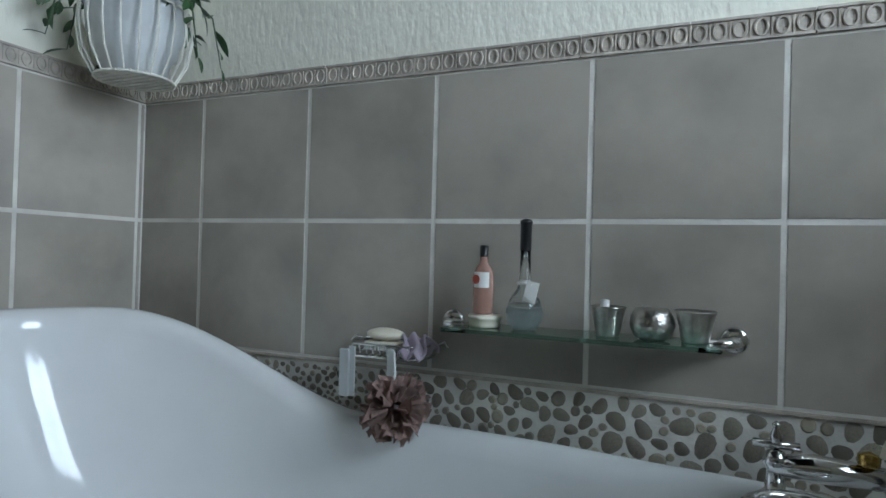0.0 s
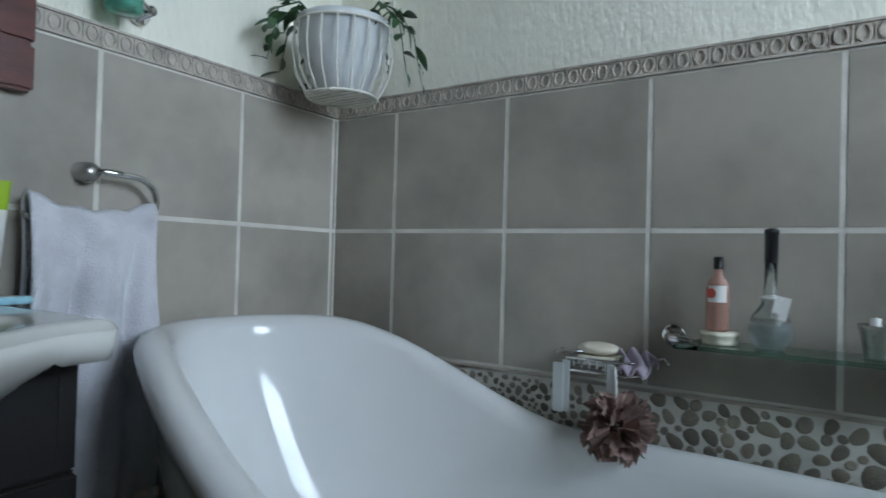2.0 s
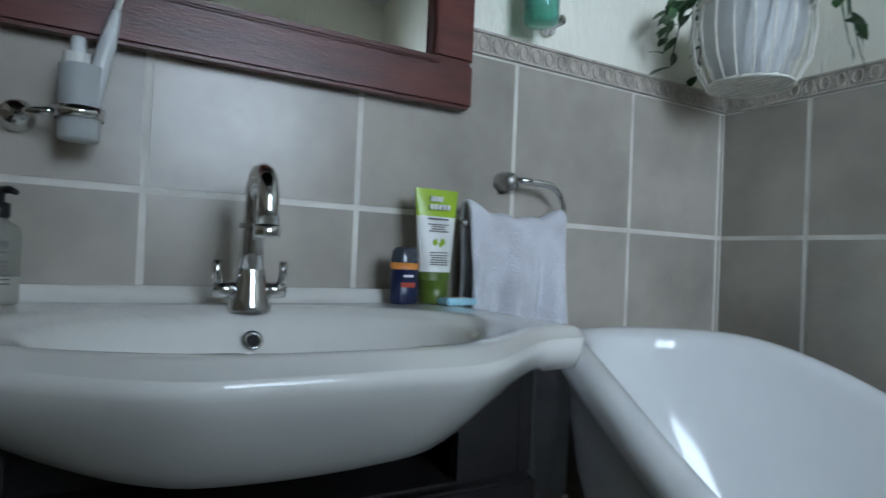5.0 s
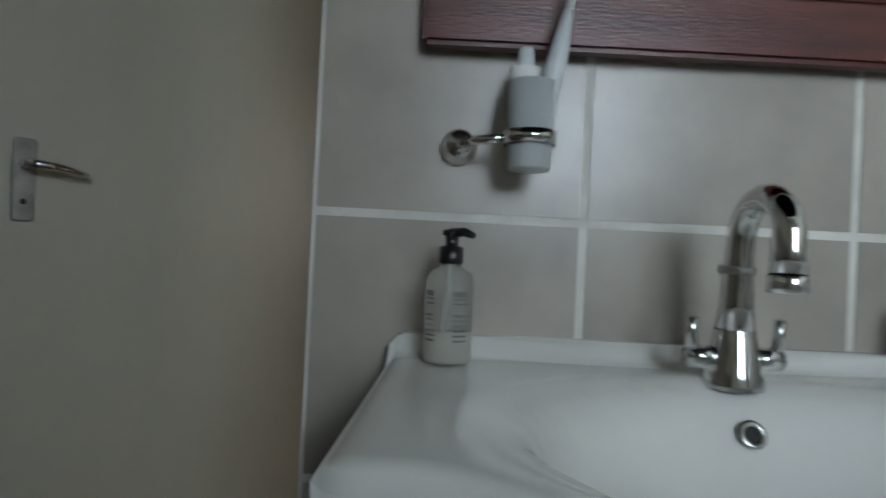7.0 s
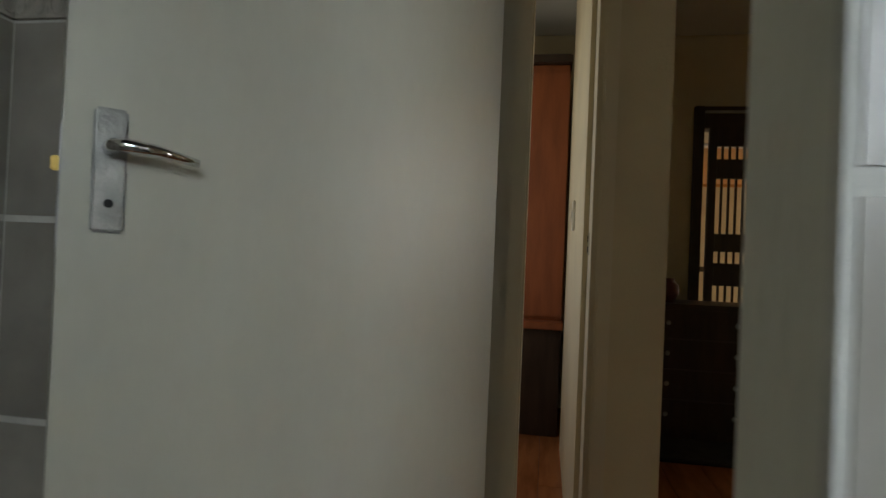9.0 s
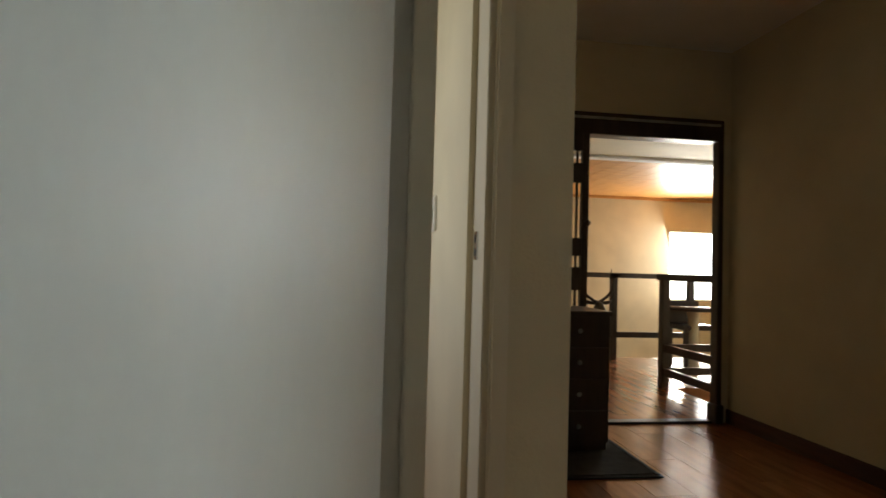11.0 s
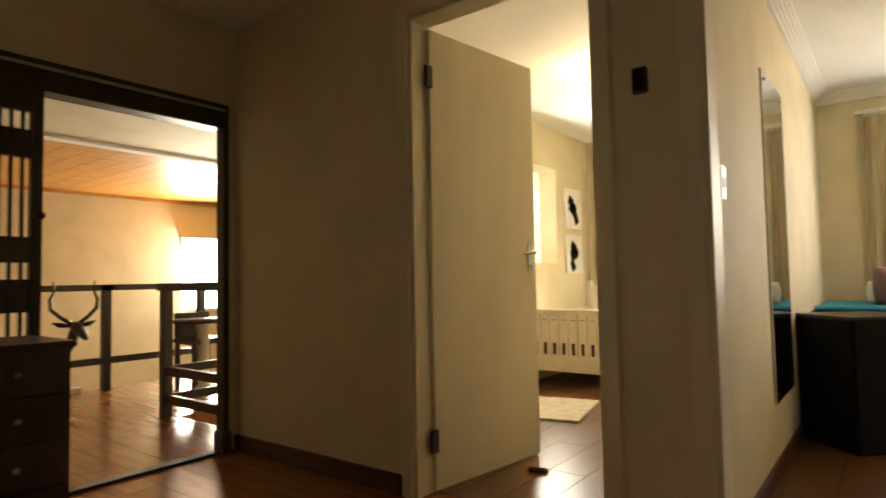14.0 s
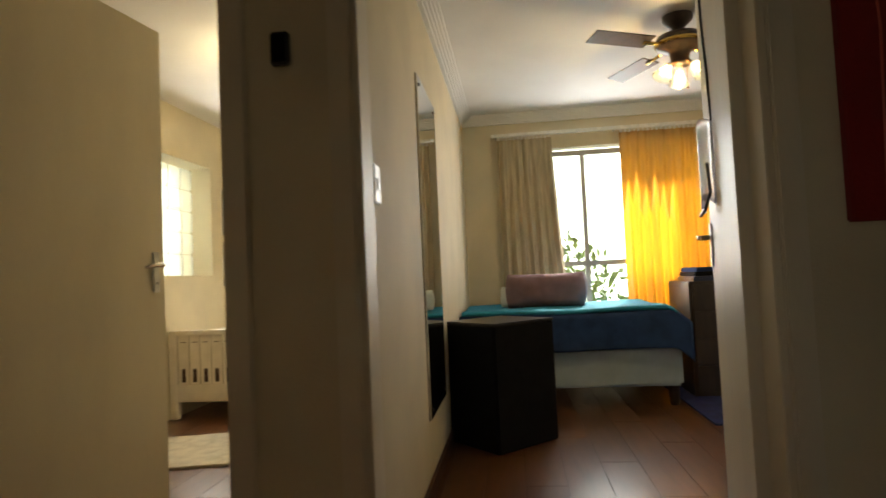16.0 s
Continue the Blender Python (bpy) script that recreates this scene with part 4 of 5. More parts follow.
def leaf_mesh(length, width):
    me = bpy.data.meshes.new("leaf")
    bm = bmesh.new()
    n = 6
    l, c, r = [], [], []
    for i in range(n + 1):
        u = i / n
        w = width * math.sin(math.pi * min(u * 0.93 + 0.05, 1)) ** 0.8
        z = -0.25 * length * u * u
        c.append(bm.verts.new((length * u, 0, z)))
        l.append(bm.verts.new((length * u, w / 2, z + 0.12 * w)))
        r.append(bm.verts.new((length * u, -w / 2, z + 0.12 * w)))
    for i in range(n):
        bm.faces.new([c[i], c[i + 1], l[i + 1], l[i]])
        bm.faces.new([r[i], r[i + 1], c[i + 1], c[i]])
    bm.to_mesh(me)
    bm.free()
    me.materials.append(M_LEAF)
    me.polygons.foreach_set("use_smooth", [True] * len(me.polygons))
    return me


def hanging_basket():
    t = thing("hanging_basket", "white wire hanging basket with a white pot and trailing ivy", "hanging plant", (0.20, -0.20, 1.30))
    part("hoop", tube(arc((0, 0, 0.165), 0.118, 0, 349, 31, (1, 0, 0), (0, 1, 0)), 0.0035, 6, None, True), M_WIRE, t, "", True)
    part("hoop", tube(arc((0, 0, 0.0), 0.085, 0, 349, 31, (1, 0, 0), (0, 1, 0)), 0.003, 6, None, True), M_WIRE, t, "", True)
    for i in range(20):
        a = 2 * math.pi * i / 20
        pts = [(r * math.cos(a), r * math.sin(a), z) for r, z in ((0.118, 0.165), (0.122, 0.11), (0.112, 0.05), (0.085, 0.0))]
        part("wire", tube(pts, 0.0022, 6), M_WIRE, t)
    sl = bmesh.new()
    for i in range(-4, 5):
        w = math.sqrt(max(0.085 ** 2 - (i * 0.019) ** 2, 0))
        box(-w, w, i * 0.019 - 0.006, i * 0.019 + 0.006, -0.002, 0.002, bm=sl)
        box(i * 0.019 - 0.004, i * 0.019 + 0.004, -w, w, 0.0025, 0.0045, bm=sl)
    part("base_lattice", sl, M_WIRE, t)
    part("pot", lathe([(0, 0.01), (0.07, 0.01), (0.078, 0.055), (0.09, 0.06), (0.096, 0.1), (0.104, 0.105), (0.108, 0.165), (0.113, 0.168), (0.113, 0.182), (0.104, 0.182), (0.1, 0.15), (0, 0.15)], 36), M_POT, t, "white plastic pot", True)
    for a in (20, 200):
        c, s = math.cos(radians(a)), math.sin(radians(a))
        part("hanger", tube([(0.118 * c, 0.118 * s, 0.15), (0.126 * c, 0.126 * s, 0.22), (0.10 * c, 0.10 * s, 0.42), (0.0, 0.0, 0.75), (0, 0, CEIL - 1.302)], 0.003, 6), M_WIRE, t)
    rnd = random.Random(9)
    meshes = [leaf_mesh(0.046, 0.024), leaf_mesh(0.058, 0.020), leaf_mesh(0.034, 0.022)]
    for k, a in enumerate((196, 210, 224, 240, 358, 12, 28, 150, 170, 100)):
        a = radians(a + rnd.uniform(-8, 8))
        c, s = math.cos(a), math.sin(a)
        ln = rnd.uniform(0.5, 1.0)
        out, down = 0.06 * ln + 0.02, 0.15 * ln if k % 2 == 0 else 0.03
        pts = [Vector((0.05 * c, 0.05 * s, 0.16)), Vector((0.11 * c, 0.11 * s, 0.215)), Vector(((0.118 + out * 0.7) * c, (0.118 + out * 0.7) * s, 0.20 - down * 0.3)), Vector(((0.118 + out) * c, (0.118 + out) * s, 0.18 - down))]
        stem = part("stem", tube(pts, [0.003, 0.0025, 0.002, 0.001], 6), M_LEAF, t)
        for i in range(9):
            u = i / 8 * 2.999
            j = int(u)
            p = pts[j].lerp(pts[j + 1], u - j)
            lf_ = new("leaf", meshes[rnd.randrange(3)])
            lf_.parent = stem
            lf_.matrix_basis = pose(*p, rnd.uniform(-40, 40), rnd.uniform(-5, 65), math.degrees(a) + rnd.uniform(-80, 80)) @ Matrix.Diagonal((*(3 * [rnd.uniform(0.7, 1.15)]), 1))


hanging_basket()


def glass_shelf():
    t = thing("glass_shelf", "green-edged glass shelf on chrome wall brackets", "shelf", (0, 0, 0.765))
    part("glass", box(0.97, 1.46, -0.145, -0.02, 0, 0.008, 0.002), M_SHELFGLASS, t, "greenish glass")
    for x, s in ((0.945, 1), (1.485, -1)):
        b = part("rose", lathe([(0, 0), (0.024, 0), (0.024, 0.01), (0.02, 0.014), (0, 0.014)], 26, m=pose(x, -0.001, 0.008, 90)), M_CHROME, t, "round chrome rose", True)
        part("arm", tube([(x, -0.012, 0.008), (x, -0.05, 0.008), (x + s * 0.012, -0.07, 0.008), (x + s * 0.06, -0.072, 0.006)], [0.010, 0.010, 0.010, 0.009], 14), M_CHROME, b, "", True)


glass_shelf()
SZ = 0.774
t = thing("bath_oil_bottle", "slim bottle of pinkish bath oil with a black cap", "bottle", (1.035, -0.08, SZ + 0.024))
part("bottle", lathe([(0, 0), (0.019, 0), (0.0205, 0.003), (0.0205, 0.075), (0.017, 0.088), (0.008, 0.1), (0.0075, 0.112), (0, 0.112)], 22), M_PINKGLASS, t, "", True)
part("cap", lathe([(0.0085, 0.112), (0.0085, 0.134), (0, 0.135)], 16), M_BLACK, t, "black cap", True)
part("label", grid(lambda u, v: (0.021 * math.cos(radians(230 + 90 * u)), 0.021 * math.sin(radians(230 + 90 * u)), 0.052 + 0.03 * v), 10, 1), M_LABEL, t)
part("round_mark", lathe([(0, 0), (0.009, 0), (0.009, 0.001), (0, 0.001)], 18, m=pose(-0.008, -0.0205, 0.068, 90, 0, -20)), M_RED, t, "brown-red oval")
t = thing("soap_tin", "small round pink-cream pot", "pot", (1.04, -0.082, SZ))
part("pot", lathe([(0, 0), (0.03, 0), (0.031, 0.004), (0.031, 0.014), (0.033, 0.015), (0.033, 0.022), (0, 0.0235)], 28), M_SOAP, t, "", True)
t = thing("round_flask", "round clear glass flask with a long neck and black stopper", "flask", (1.12, -0.085, SZ))
part("flask", lathe([(0, 0), (0.022, 0.001), (0.033, 0.015), (0.036, 0.032), (0.03, 0.055), (0.016, 0.075), (0.0105, 0.09), (0.010, 0.155), (0, 0.155)], 28), M_GLASS, t, "", True)
part("bath_salts", lathe([(0, 0.002), (0.02, 0.003), (0.031, 0.016), (0.034, 0.032), (0.032, 0.042), (0, 0.04)], 24), M_LIQ, t, "clear gel inside", True)
part("stopper", lathe([(0.011, 0.15), (0.011, 0.2), (0.012, 0.201), (0.012, 0.207), (0.006, 0.21), (0, 0.211)], 18), M_BLACK, t, "black stopper", True)
part("tag", box(-0.012, 0.012, -0.021, -0.0195, 0.052, 0.092, m=pose(0.002, -0.008, 0.0, -6, 12, 0)), M_LABEL, t, "white paper tag")
part("ribbon", tube(arc((0, 0, 0.088), 0.013, 0, 345, 20, (1, 0, 0), (0, 1, 0)) + [(0.02, -0.02, 0.085)], 0.003, 6), M_LABEL, t)


def tin_cup(x, r, h, bulge, label, extra=None):
    t = thing("tin_pot", label, "pot", (x, -0.085, SZ), group="tin pots on the shelf")
    if bulge:
        prof = [(0, 0), (r * 0.55, 0), (r * 0.8, 0.004), (r, h * 0.4), (r * 1.0, h * 0.55), (r * 0.96, h * 0.62), (r * 0.97, h * 0.68), (r * 0.9, h * 0.75), (r * 0.88, h * 0.8), (r * 0.7, h * 0.97), (0, h)]
    else:
        prof = [(0, 0), (r * 0.68, 0), (r * 0.70, 0.003)] + [(r * (0.7 + 0.25 * i / 8) + (0.0012 if i % 2 else 0), 0.006 + (h - 0.012) * i / 8) for i in range(9)] + [(r * 1.06, h), (r * 1.04, h + 0.002), (r * 0.93, h - 0.004), (r * 0.68, 0.004), (0, 0.004)]
    part("pot", lathe(prof, 30), M_TIN, t, "", True)
    if extra:
        part("plug", lathe([(0.008, 0.02), (0.008, h + 0.012), (0, h + 0.014)], 14, m=pose(-0.006, 0, 0)), M_LABEL, t, "white stopper", True)


tin_cup(1.275, 0.030, 0.052, False, "small embossed tin bucket holding a white stopper", True)
tin_cup(1.35, 0.038, 0.056, True, "round ribbed silver pot with a lid")
tin_cup(1.42, 0.032, 0.052, False, "small ribbed tin bucket")


def soap_rack():
    t = thing("soap_rack", "chrome wire soap rack hooked on the tiles", "soap rack", (0.82, 0, 0.695))
    for z in (0.0, 0.025):
        part("rim_wire", tube([(-0.085, -0.012, z), (-0.09, -0.06, z), (-0.06, -0.105, z), (0.06, -0.105, z), (0.09, -0.06, z), (0.085, -0.012, z)], 0.003, 8, closed=True), M_CHROME, t, "", True)
    for i in range(9):
        x = -0.064 + 0.016 * i
        part("cross_wire", tube([(x, -0.012, 0.025), (x, -0.014, 0.0), (x, -0.1, 0.0), (x, -0.105, 0.025)], 0.0018, 6), M_CHROME, t)
    for s in (-1, 1):
        part("hook", tube([(s * 0.085, -0.012, 0.02), (s * 0.11, -0.014, 0.03), (s * 0.12, -0.02, 0.018)], 0.003, 8), M_CHROME, t, "", True)
    for s in (-0.062, 0.03):
        part("strap", box(s - 0.008, s + 0.008, -0.112, -0.108, -0.085, 0.02, 0.001), M_FROST, t, "pale plastic strap")
    b = thing("soap_bar", "oval cream soap bar on a bristled tray", "soap", (0.81, -0.06, 0.720))
    me = bmesh.new()
    bmesh.ops.create_uvsphere(me, u_segments=24, v_segments=14, radius=1, matrix=pose(0, 0, 0.018) @ Matrix.Diagonal((0.044, 0.028, 0.014, 1)))
    part("bar", me, M_SOAP, b, "", True)
    tr = part("tray", box(-0.038, 0.038, -0.026, 0.026, 0, 0.004, 0.0015), M_SOAP, b)
    for i in range(12):
        part("bristle", box(-0.036 + 0.0062 * i, -0.033 + 0.0062 * i, -0.028, -0.025, -0.014, 0.003), M_LABEL, tr)
    c = thing("face_cloth", "grey lilac face cloth crumpled in the rack", "cloth", (0.89, -0.07, 0.70))
    o = part("cloth", grid(lambda u, v: (0.05 * (u - 0.5) + 0.008 * math.sin(9 * v), 0.09 * (v - 0.5), 0.04 - 0.035 * abs(v - 0.5) * 2 + 0.008 * math.sin(11 * u + 5 * v)), 24, 24), M_LILAC, c, "", True)
    thick(o, 0.004)
    n = thing("nail_brush", "pale plastic comb hanging at the rack", "comb", (0.745, -0.118, 0.61))
    part("comb", box(-0.012, 0.012, -0.003, 0.003, 0, 0.1, 0.002), M_FROST, n)
    l = thing("bath_puff", "dusty pink net bath puff hanging from a cord", "bath puff", (0.865, -0.115, 0.60))
    rnd = random.Random(5)
    bm = bmesh.new()
    for k in range(46):
        d = Vector((rnd.gauss(0, 1), rnd.gauss(0, 1), rnd.gauss(0, 1))).normalized()
        s = d.orthogonal().normalized()
        q = d.cross(s)
        ph = rnd.uniform(0, 6)

        def ruffle(u, v, d=d, s=s, q=q, ph=ph):
            r = 0.018 + 0.042 * v
            w = (u - 0.5) * 0.07 * (0.4 + v)
            return d * r + s * w + q * (0.010 * math.sin(13 * u + ph) * (0.3 + v))
        grid(ruffle, 10, 4, bm)
    part("net", bm, M_PINK, l, "", True)
    part("cord", tube([(0, 0, 0.03), (-0.005, -0.0, 0.11)], 0.003, 8), M_LABEL, l)


soap_rack()

# ---- hall, landing ----
ROOM = HOUSE
t = thing("light_switch", "cream light switch plate on the side room wall", "light switch", (-2.18, -1.551, 1.13))
part("plate", box(-0.036, 0.036, -0.009, 0.0, -0.058, 0.058, 0.003), M_SWITCH, t)
part("rocker", box(-0.012, 0.012, -0.013, -0.009, -0.02, 0.02, 0.002), M_SWITCH, t)
t = thing("door_chime", "small black plastic box on the hall wall", "chime box", (-1.43, NW, 1.605))
part("case", box(-0.025, 0.025, -0.022, 0.0, -0.045, 0.045, 0.005), M_BLACK, t)
part("front", box(-0.019, 0.019, -0.0245, -0.0215, -0.036, 0.036, 0.002), M_SPK, t)
t = thing("red_canvas", "large dark red painted canvas on the hall wall", "painting", (0.35, NW, 1.512))
part("canvas", box(-0.40, 0.40, -0.035, -0.004, -0.45, 0.45, 0.004), M_REDPAINT, t)
part("painted_line", tube([(-0.33, -0.036, 0.44), (-0.31, -0.036, 0.0), (-0.325, -0.036, -0.43)], 0.0035, 6), M_RED, t)

# side room behind the hall
t = thing("orange_wardrobe", "tall orange-brown wooden wardrobe in the side room", "wardrobe", (-3.45, -2.02, 0))
part("body", box(-0.28, 0.27, -0.5, 0.46, 0.62, 2.05, 0.006), M_ORWALL, t)
for y in (-0.495, -0.012):
    part("door", box(0.272, 0.292, y, y + 0.475, 0.64, 2.0, 0.004), M_ORWALL, t)
part("cornice", box(-0.29, 0.31, -0.52, 0.47, 2.05, 2.10, 0.006), M_DARKWOOD, t)
part("base_chest", box(-0.28, 0.36, -0.5, 0.46, 0.0, 0.58, 0.006), M_DARKWOOD, t)
part("ledge", box(-0.28, 0.40, -0.52, 0.47, 0.58, 0.62, 0.004), M_ORWALL, t, "orange-brown ledge")


def chest():
    t = thing("hall_chest", "dark wooden chest of drawers beside the gate", "chest of drawers", (-3.45, -0.805, 0))
    part("body", box(-0.21, 0.21, -0.36, 0.35, 0.05, 0.72, 0.005), M_DARKWOOD, t)
    part("top", box(-0.225, 0.23, -0.375, 0.365, 0.72, 0.745, 0.005), M_DARKWOOD, t)
    part("plinth", box(-0.20, 0.20, -0.35, 0.34, 0, 0.05), M_DARKWOOD, t)
    for i in range(4):
        d = part("drawer", box(0.211, 0.228, -0.345, 0.335, 0.07 + i * 0.165, 0.225 + i * 0.165, 0.004), M_DARKWOOD, t)
        for y in (-0.18, 0.17):
            part("knob", lathe([(0.006, 0), (0.006, 0.012), (0.013, 0.018), (0, 0.026)], 14, m=pose(0.228, y, 0.148 + i * 0.165, 0, 90)), M_STEEL, d, "", True)
    c = thing("clay_pot", "reddish clay pot on the dark chest", "pot", (-3.40, -0.97, 0.745))
    part("pot", lathe([(0, 0), (0.05, 0), (0.075, 0.05), (0.07, 0.1), (0.045, 0.12), (0.05, 0.135), (0.04, 0.135), (0, 0.1)], 26), M_MAHOG, c, "", True)


chest()


def gate():
    t = thing("security_gate", "dark brown slatted gate folded back in its doorway", "gate", (-3.71, -0.686, 0))
    for y in (0, 0.235):
        part("stile", box(-0.02, 0.02, y, y + 0.045, 0.02, 1.82, 0.004), M_DARKWOOD, t)
    for z0, z1 in ((0.02, 0.30), (0.60, 0.72), (0.84, 0.98), (1.05, 1.16), (1.50, 1.62), (1.70, 1.82)):
        part("rail", box(-0.018, 0.018, 0.045, 0.235, z0, z1, 0.003), M_DARKWOOD, t)
    for i in range(4):
        y = 0.075 + i * 0.042
        part("bar", box(-0.008, 0.008, y, y + 0.012, 0.30, 1.70), M_DARKWOOD, t)
    part("knob", lathe([(0.008, 0), (0.008, 0.02), (0.02, 0.03), (0.018, 0.045), (0, 0.05)], 18, m=pose(0.02, 0.258, 1.25, 0, 90)), M_DARKWOOD, t, "round dark knob", True)


gate()


def antelope():
    """A slim carved figure: base, legs, body, raised neck and head, ears and lyre horns, in one mesh."""
    bm = box(-0.12, 0.12, -0.42, -0.10, 0, 0.03, 0.006)
    for x in (-0.05, 0.05):
        for y in (-0.37, -0.16):
            tube([(x, y, 0.025), (x, y + 0.01, 0.16), (x * 0.8, y, 0.32)], [0.014, 0.011, 0.026], 8, bm)
    tube([(0, -0.42, 0.33), (0, -0.36, 0.35), (0, -0.22, 0.35), (0, -0.13, 0.38)], [0.02, 0.062, 0.064, 0.05], 12, bm)
    tube([(0, -0.15, 0.36), (0, -0.08, 0.43), (0, -0.01, 0.50), (0, 0.05, 0.59), (0, 0.07, 0.67)], [0.055, 0.045, 0.036, 0.032, 0.03], 12, bm)
    tube([(-0.02, 0.07, 0.69), (0.03, 0.075, 0.675), (0.09, 0.085, 0.63), (0.12, 0.09, 0.61)], [0.03, 0.036, 0.024, 0.014], 12, bm)
    for q in (-1, 1):
        tube([(0, 0.07 + q * 0.025, 0.69), (-0.01, 0.07 + q * 0.09, 0.70), (-0.015, 0.07 + q * 0.13, 0.715)], [0.012, 0.017, 0.003], 8, bm)
        tube([(0, 0.07 + q * 0.02, 0.705), (-0.01, 0.07 + q * 0.08, 0.745), (-0.02, 0.07 + q * 0.135, 0.80), (-0.02, 0.07 + q * 0.14, 0.86), (-0.02, 0.07 + q * 0.115, 0.92), (-0.02, 0.07 + q * 0.125, 0.98)], [0.014, 0.013, 0.012, 0.010, 0.007, 0.003], 8, bm)
    o = single("antelope_statue", bm, M_DARKWOOD, "slim carved brown wooden antelope statue with curved horns", "statue", True)
    o.location = (-5.0, 0.15, 0)


antelope()
t = thing("door_mat", "dark grey rubber-edged door mat on the floor", "mat", (-3.30, -0.80, 0.0))
part("mat_top", box(-0.42, 0.42, -0.42, 0.42, 0, 0.012, 0.004), M_MAT, t)
for b in ((-0.45, -0.42, -0.45, 0.45), (0.42, 0.45, -0.45, 0.45), (-0.42, 0.42, -0.45, -0.42), (-0.42, 0.42, 0.42, 0.45)):
    part("edge", box(*b, 0, 0.008, 0.003), M_SPK, t)


def railing(name, pts, label, low=(0.10, 0.30)):
    t = thing(name, label, "railing", (0, 0, 0), group="landing railings")
    for x, y in pts:
        part("post", box(x - 0.035, x + 0.035, y - 0.035, y + 0.035, 0, 0.90, 0.005), M_DARKWOOD, t)
    for (xa, ya), (xb, yb) in zip(pts, pts[1:]):
        L, a = math.hypot(xb - xa, yb - ya), math.degrees(math.atan2(yb - ya, xb - xa))
        m = pose(xa, ya, 0, 0, 0, a)
        part("top_rail", box(-0.05, L + 0.05, -0.045, 0.045, 0.90, 0.955, m=m), M_DARKWOOD, t)
        for z in low:
            part("low_rail", box(0.036, L - 0.036, -0.02, 0.02, z, z + 0.06, m=m), M_DARKWOOD, t)


railing("railing_far", [(-6.48, -2.6), (-6.48, -0.9), (-6.48, 1.03), (-6.48, 1.95)], "dark wooden railing along the landing edge", (0.24,))
railing("railing_stairs", [(-4.96, 2.5), (-4.96, 0.80), (-3.93, 0.80)], "dark wooden railing round the stairwell")
single("landing_floor_strip", box(-6.6, -4.9, 0.86, 1.55, -0.2, 0.0), M_FLOOR, "red-brown laminate beside the railing", "floor", kind="structure")
# whitish colour stands in for the sunlight lying on this floor
single("landing_strip", box(-6.6, -4.9, 1.55, 3.2, -0.2, 0.0), M_CRIB, "floor beyond the railing, its sunlight painted pale", "floor", kind="structure")
t = thing("side_table", "small dark wooden pedestal table beyond the railing", "table", (-5.75, 1.55, 0.0))
part("tabletop", lathe([(0, 0), (0.27, 0), (0.28, 0.01), (0.28, 0.03), (0, 0.035)], 32, m=pose(0, 0, 0.60)), M_DARKWOOD, t, "", True)
part("column", lathe([(0.11, 0), (0.1, 0.02), (0.055, 0.06), (0.05, 0.5), (0.07, 0.6)], 20), M_DOOR, t, "pale column", True)
t = thing("dark_chair", "dark chair standing beyond the landing railing", "chair", (-5.9, 1.62, 0.0))
part("seat", box(-0.18, 0.18, -0.18, 0.18, 0.4, 0.45, 0.01), M_DARKWOOD, t)
part("backrest", box(-0.18, -0.14, -0.17, 0.17, 0.45, 0.68, 0.01), M_DARKWOOD, t)
for x in (-0.17, 0.13):
    for y in (-0.17, 0.13):
        part("leg", box(x, x + 0.04, y, y + 0.04, 0, 0.4, 0.004), M_DARKWOOD, t)


# ---- bedroom ----
def curtain(name, x0, x1, z0, z1, y, material, label, folds, amp=0.035, lean=0.0, wallx=None):
    t = thing(name, label, "curtain", (0, 0, 0))

    def f(u, v):
        s = math.sin(u * folds * 2 * math.pi + 0.6 * math.sin(3 * v))
        yy = y + amp * (0.35 + 0.65 * v) * s + 0.008 * math.sin(u * 31 + 4 * v)
        x = x0 + (x1 - x0) * u + lean * v * u
        p = (x, yy, z1 - (z1 - z0) * v)
        return p if wallx is None else (yy, x, p[2])
    part("cloth", grid(f, folds * 14, 24), material, t, "", True)
    for i in range(folds * 2):
        xx = x0 + (x1 - x0) * (i + 0.5) / (folds * 2)
        b = (xx - 0.005, xx + 0.005, y - 0.02, y + 0.005, z1 - 0.004, z1 + 0.025)
        part("hook", box(*b), M_WIRE, t)


curtain("curtain_plain", -0.93, -0.45, 0.05, 2.18, 4.40, M_CURTAIN, "beige pleated curtain drawn open", 7, lean=0.12)
curtain("curtain_sunlit", 0.14, 1.05, 0.05, 2.18, 4.40, M_CURTAINSUN, "thin beige curtain with the sun's orange glow put in its tint", 12, 0.03)
t = thing("curtain_rail", "cream curtain rail above the window", "curtain rail", (0, 0, 0))
part("rail", box(-0.98, 1.15, 4.38, 4.42, 2.205, 2.235, 0.004), M_WIRE, t)
for x in (-0.95, 0.1, 1.1):
    part("bracket", box(x, x + 0.02, 4.42, 4.5, 2.21, 2.23), M_WIRE, t)


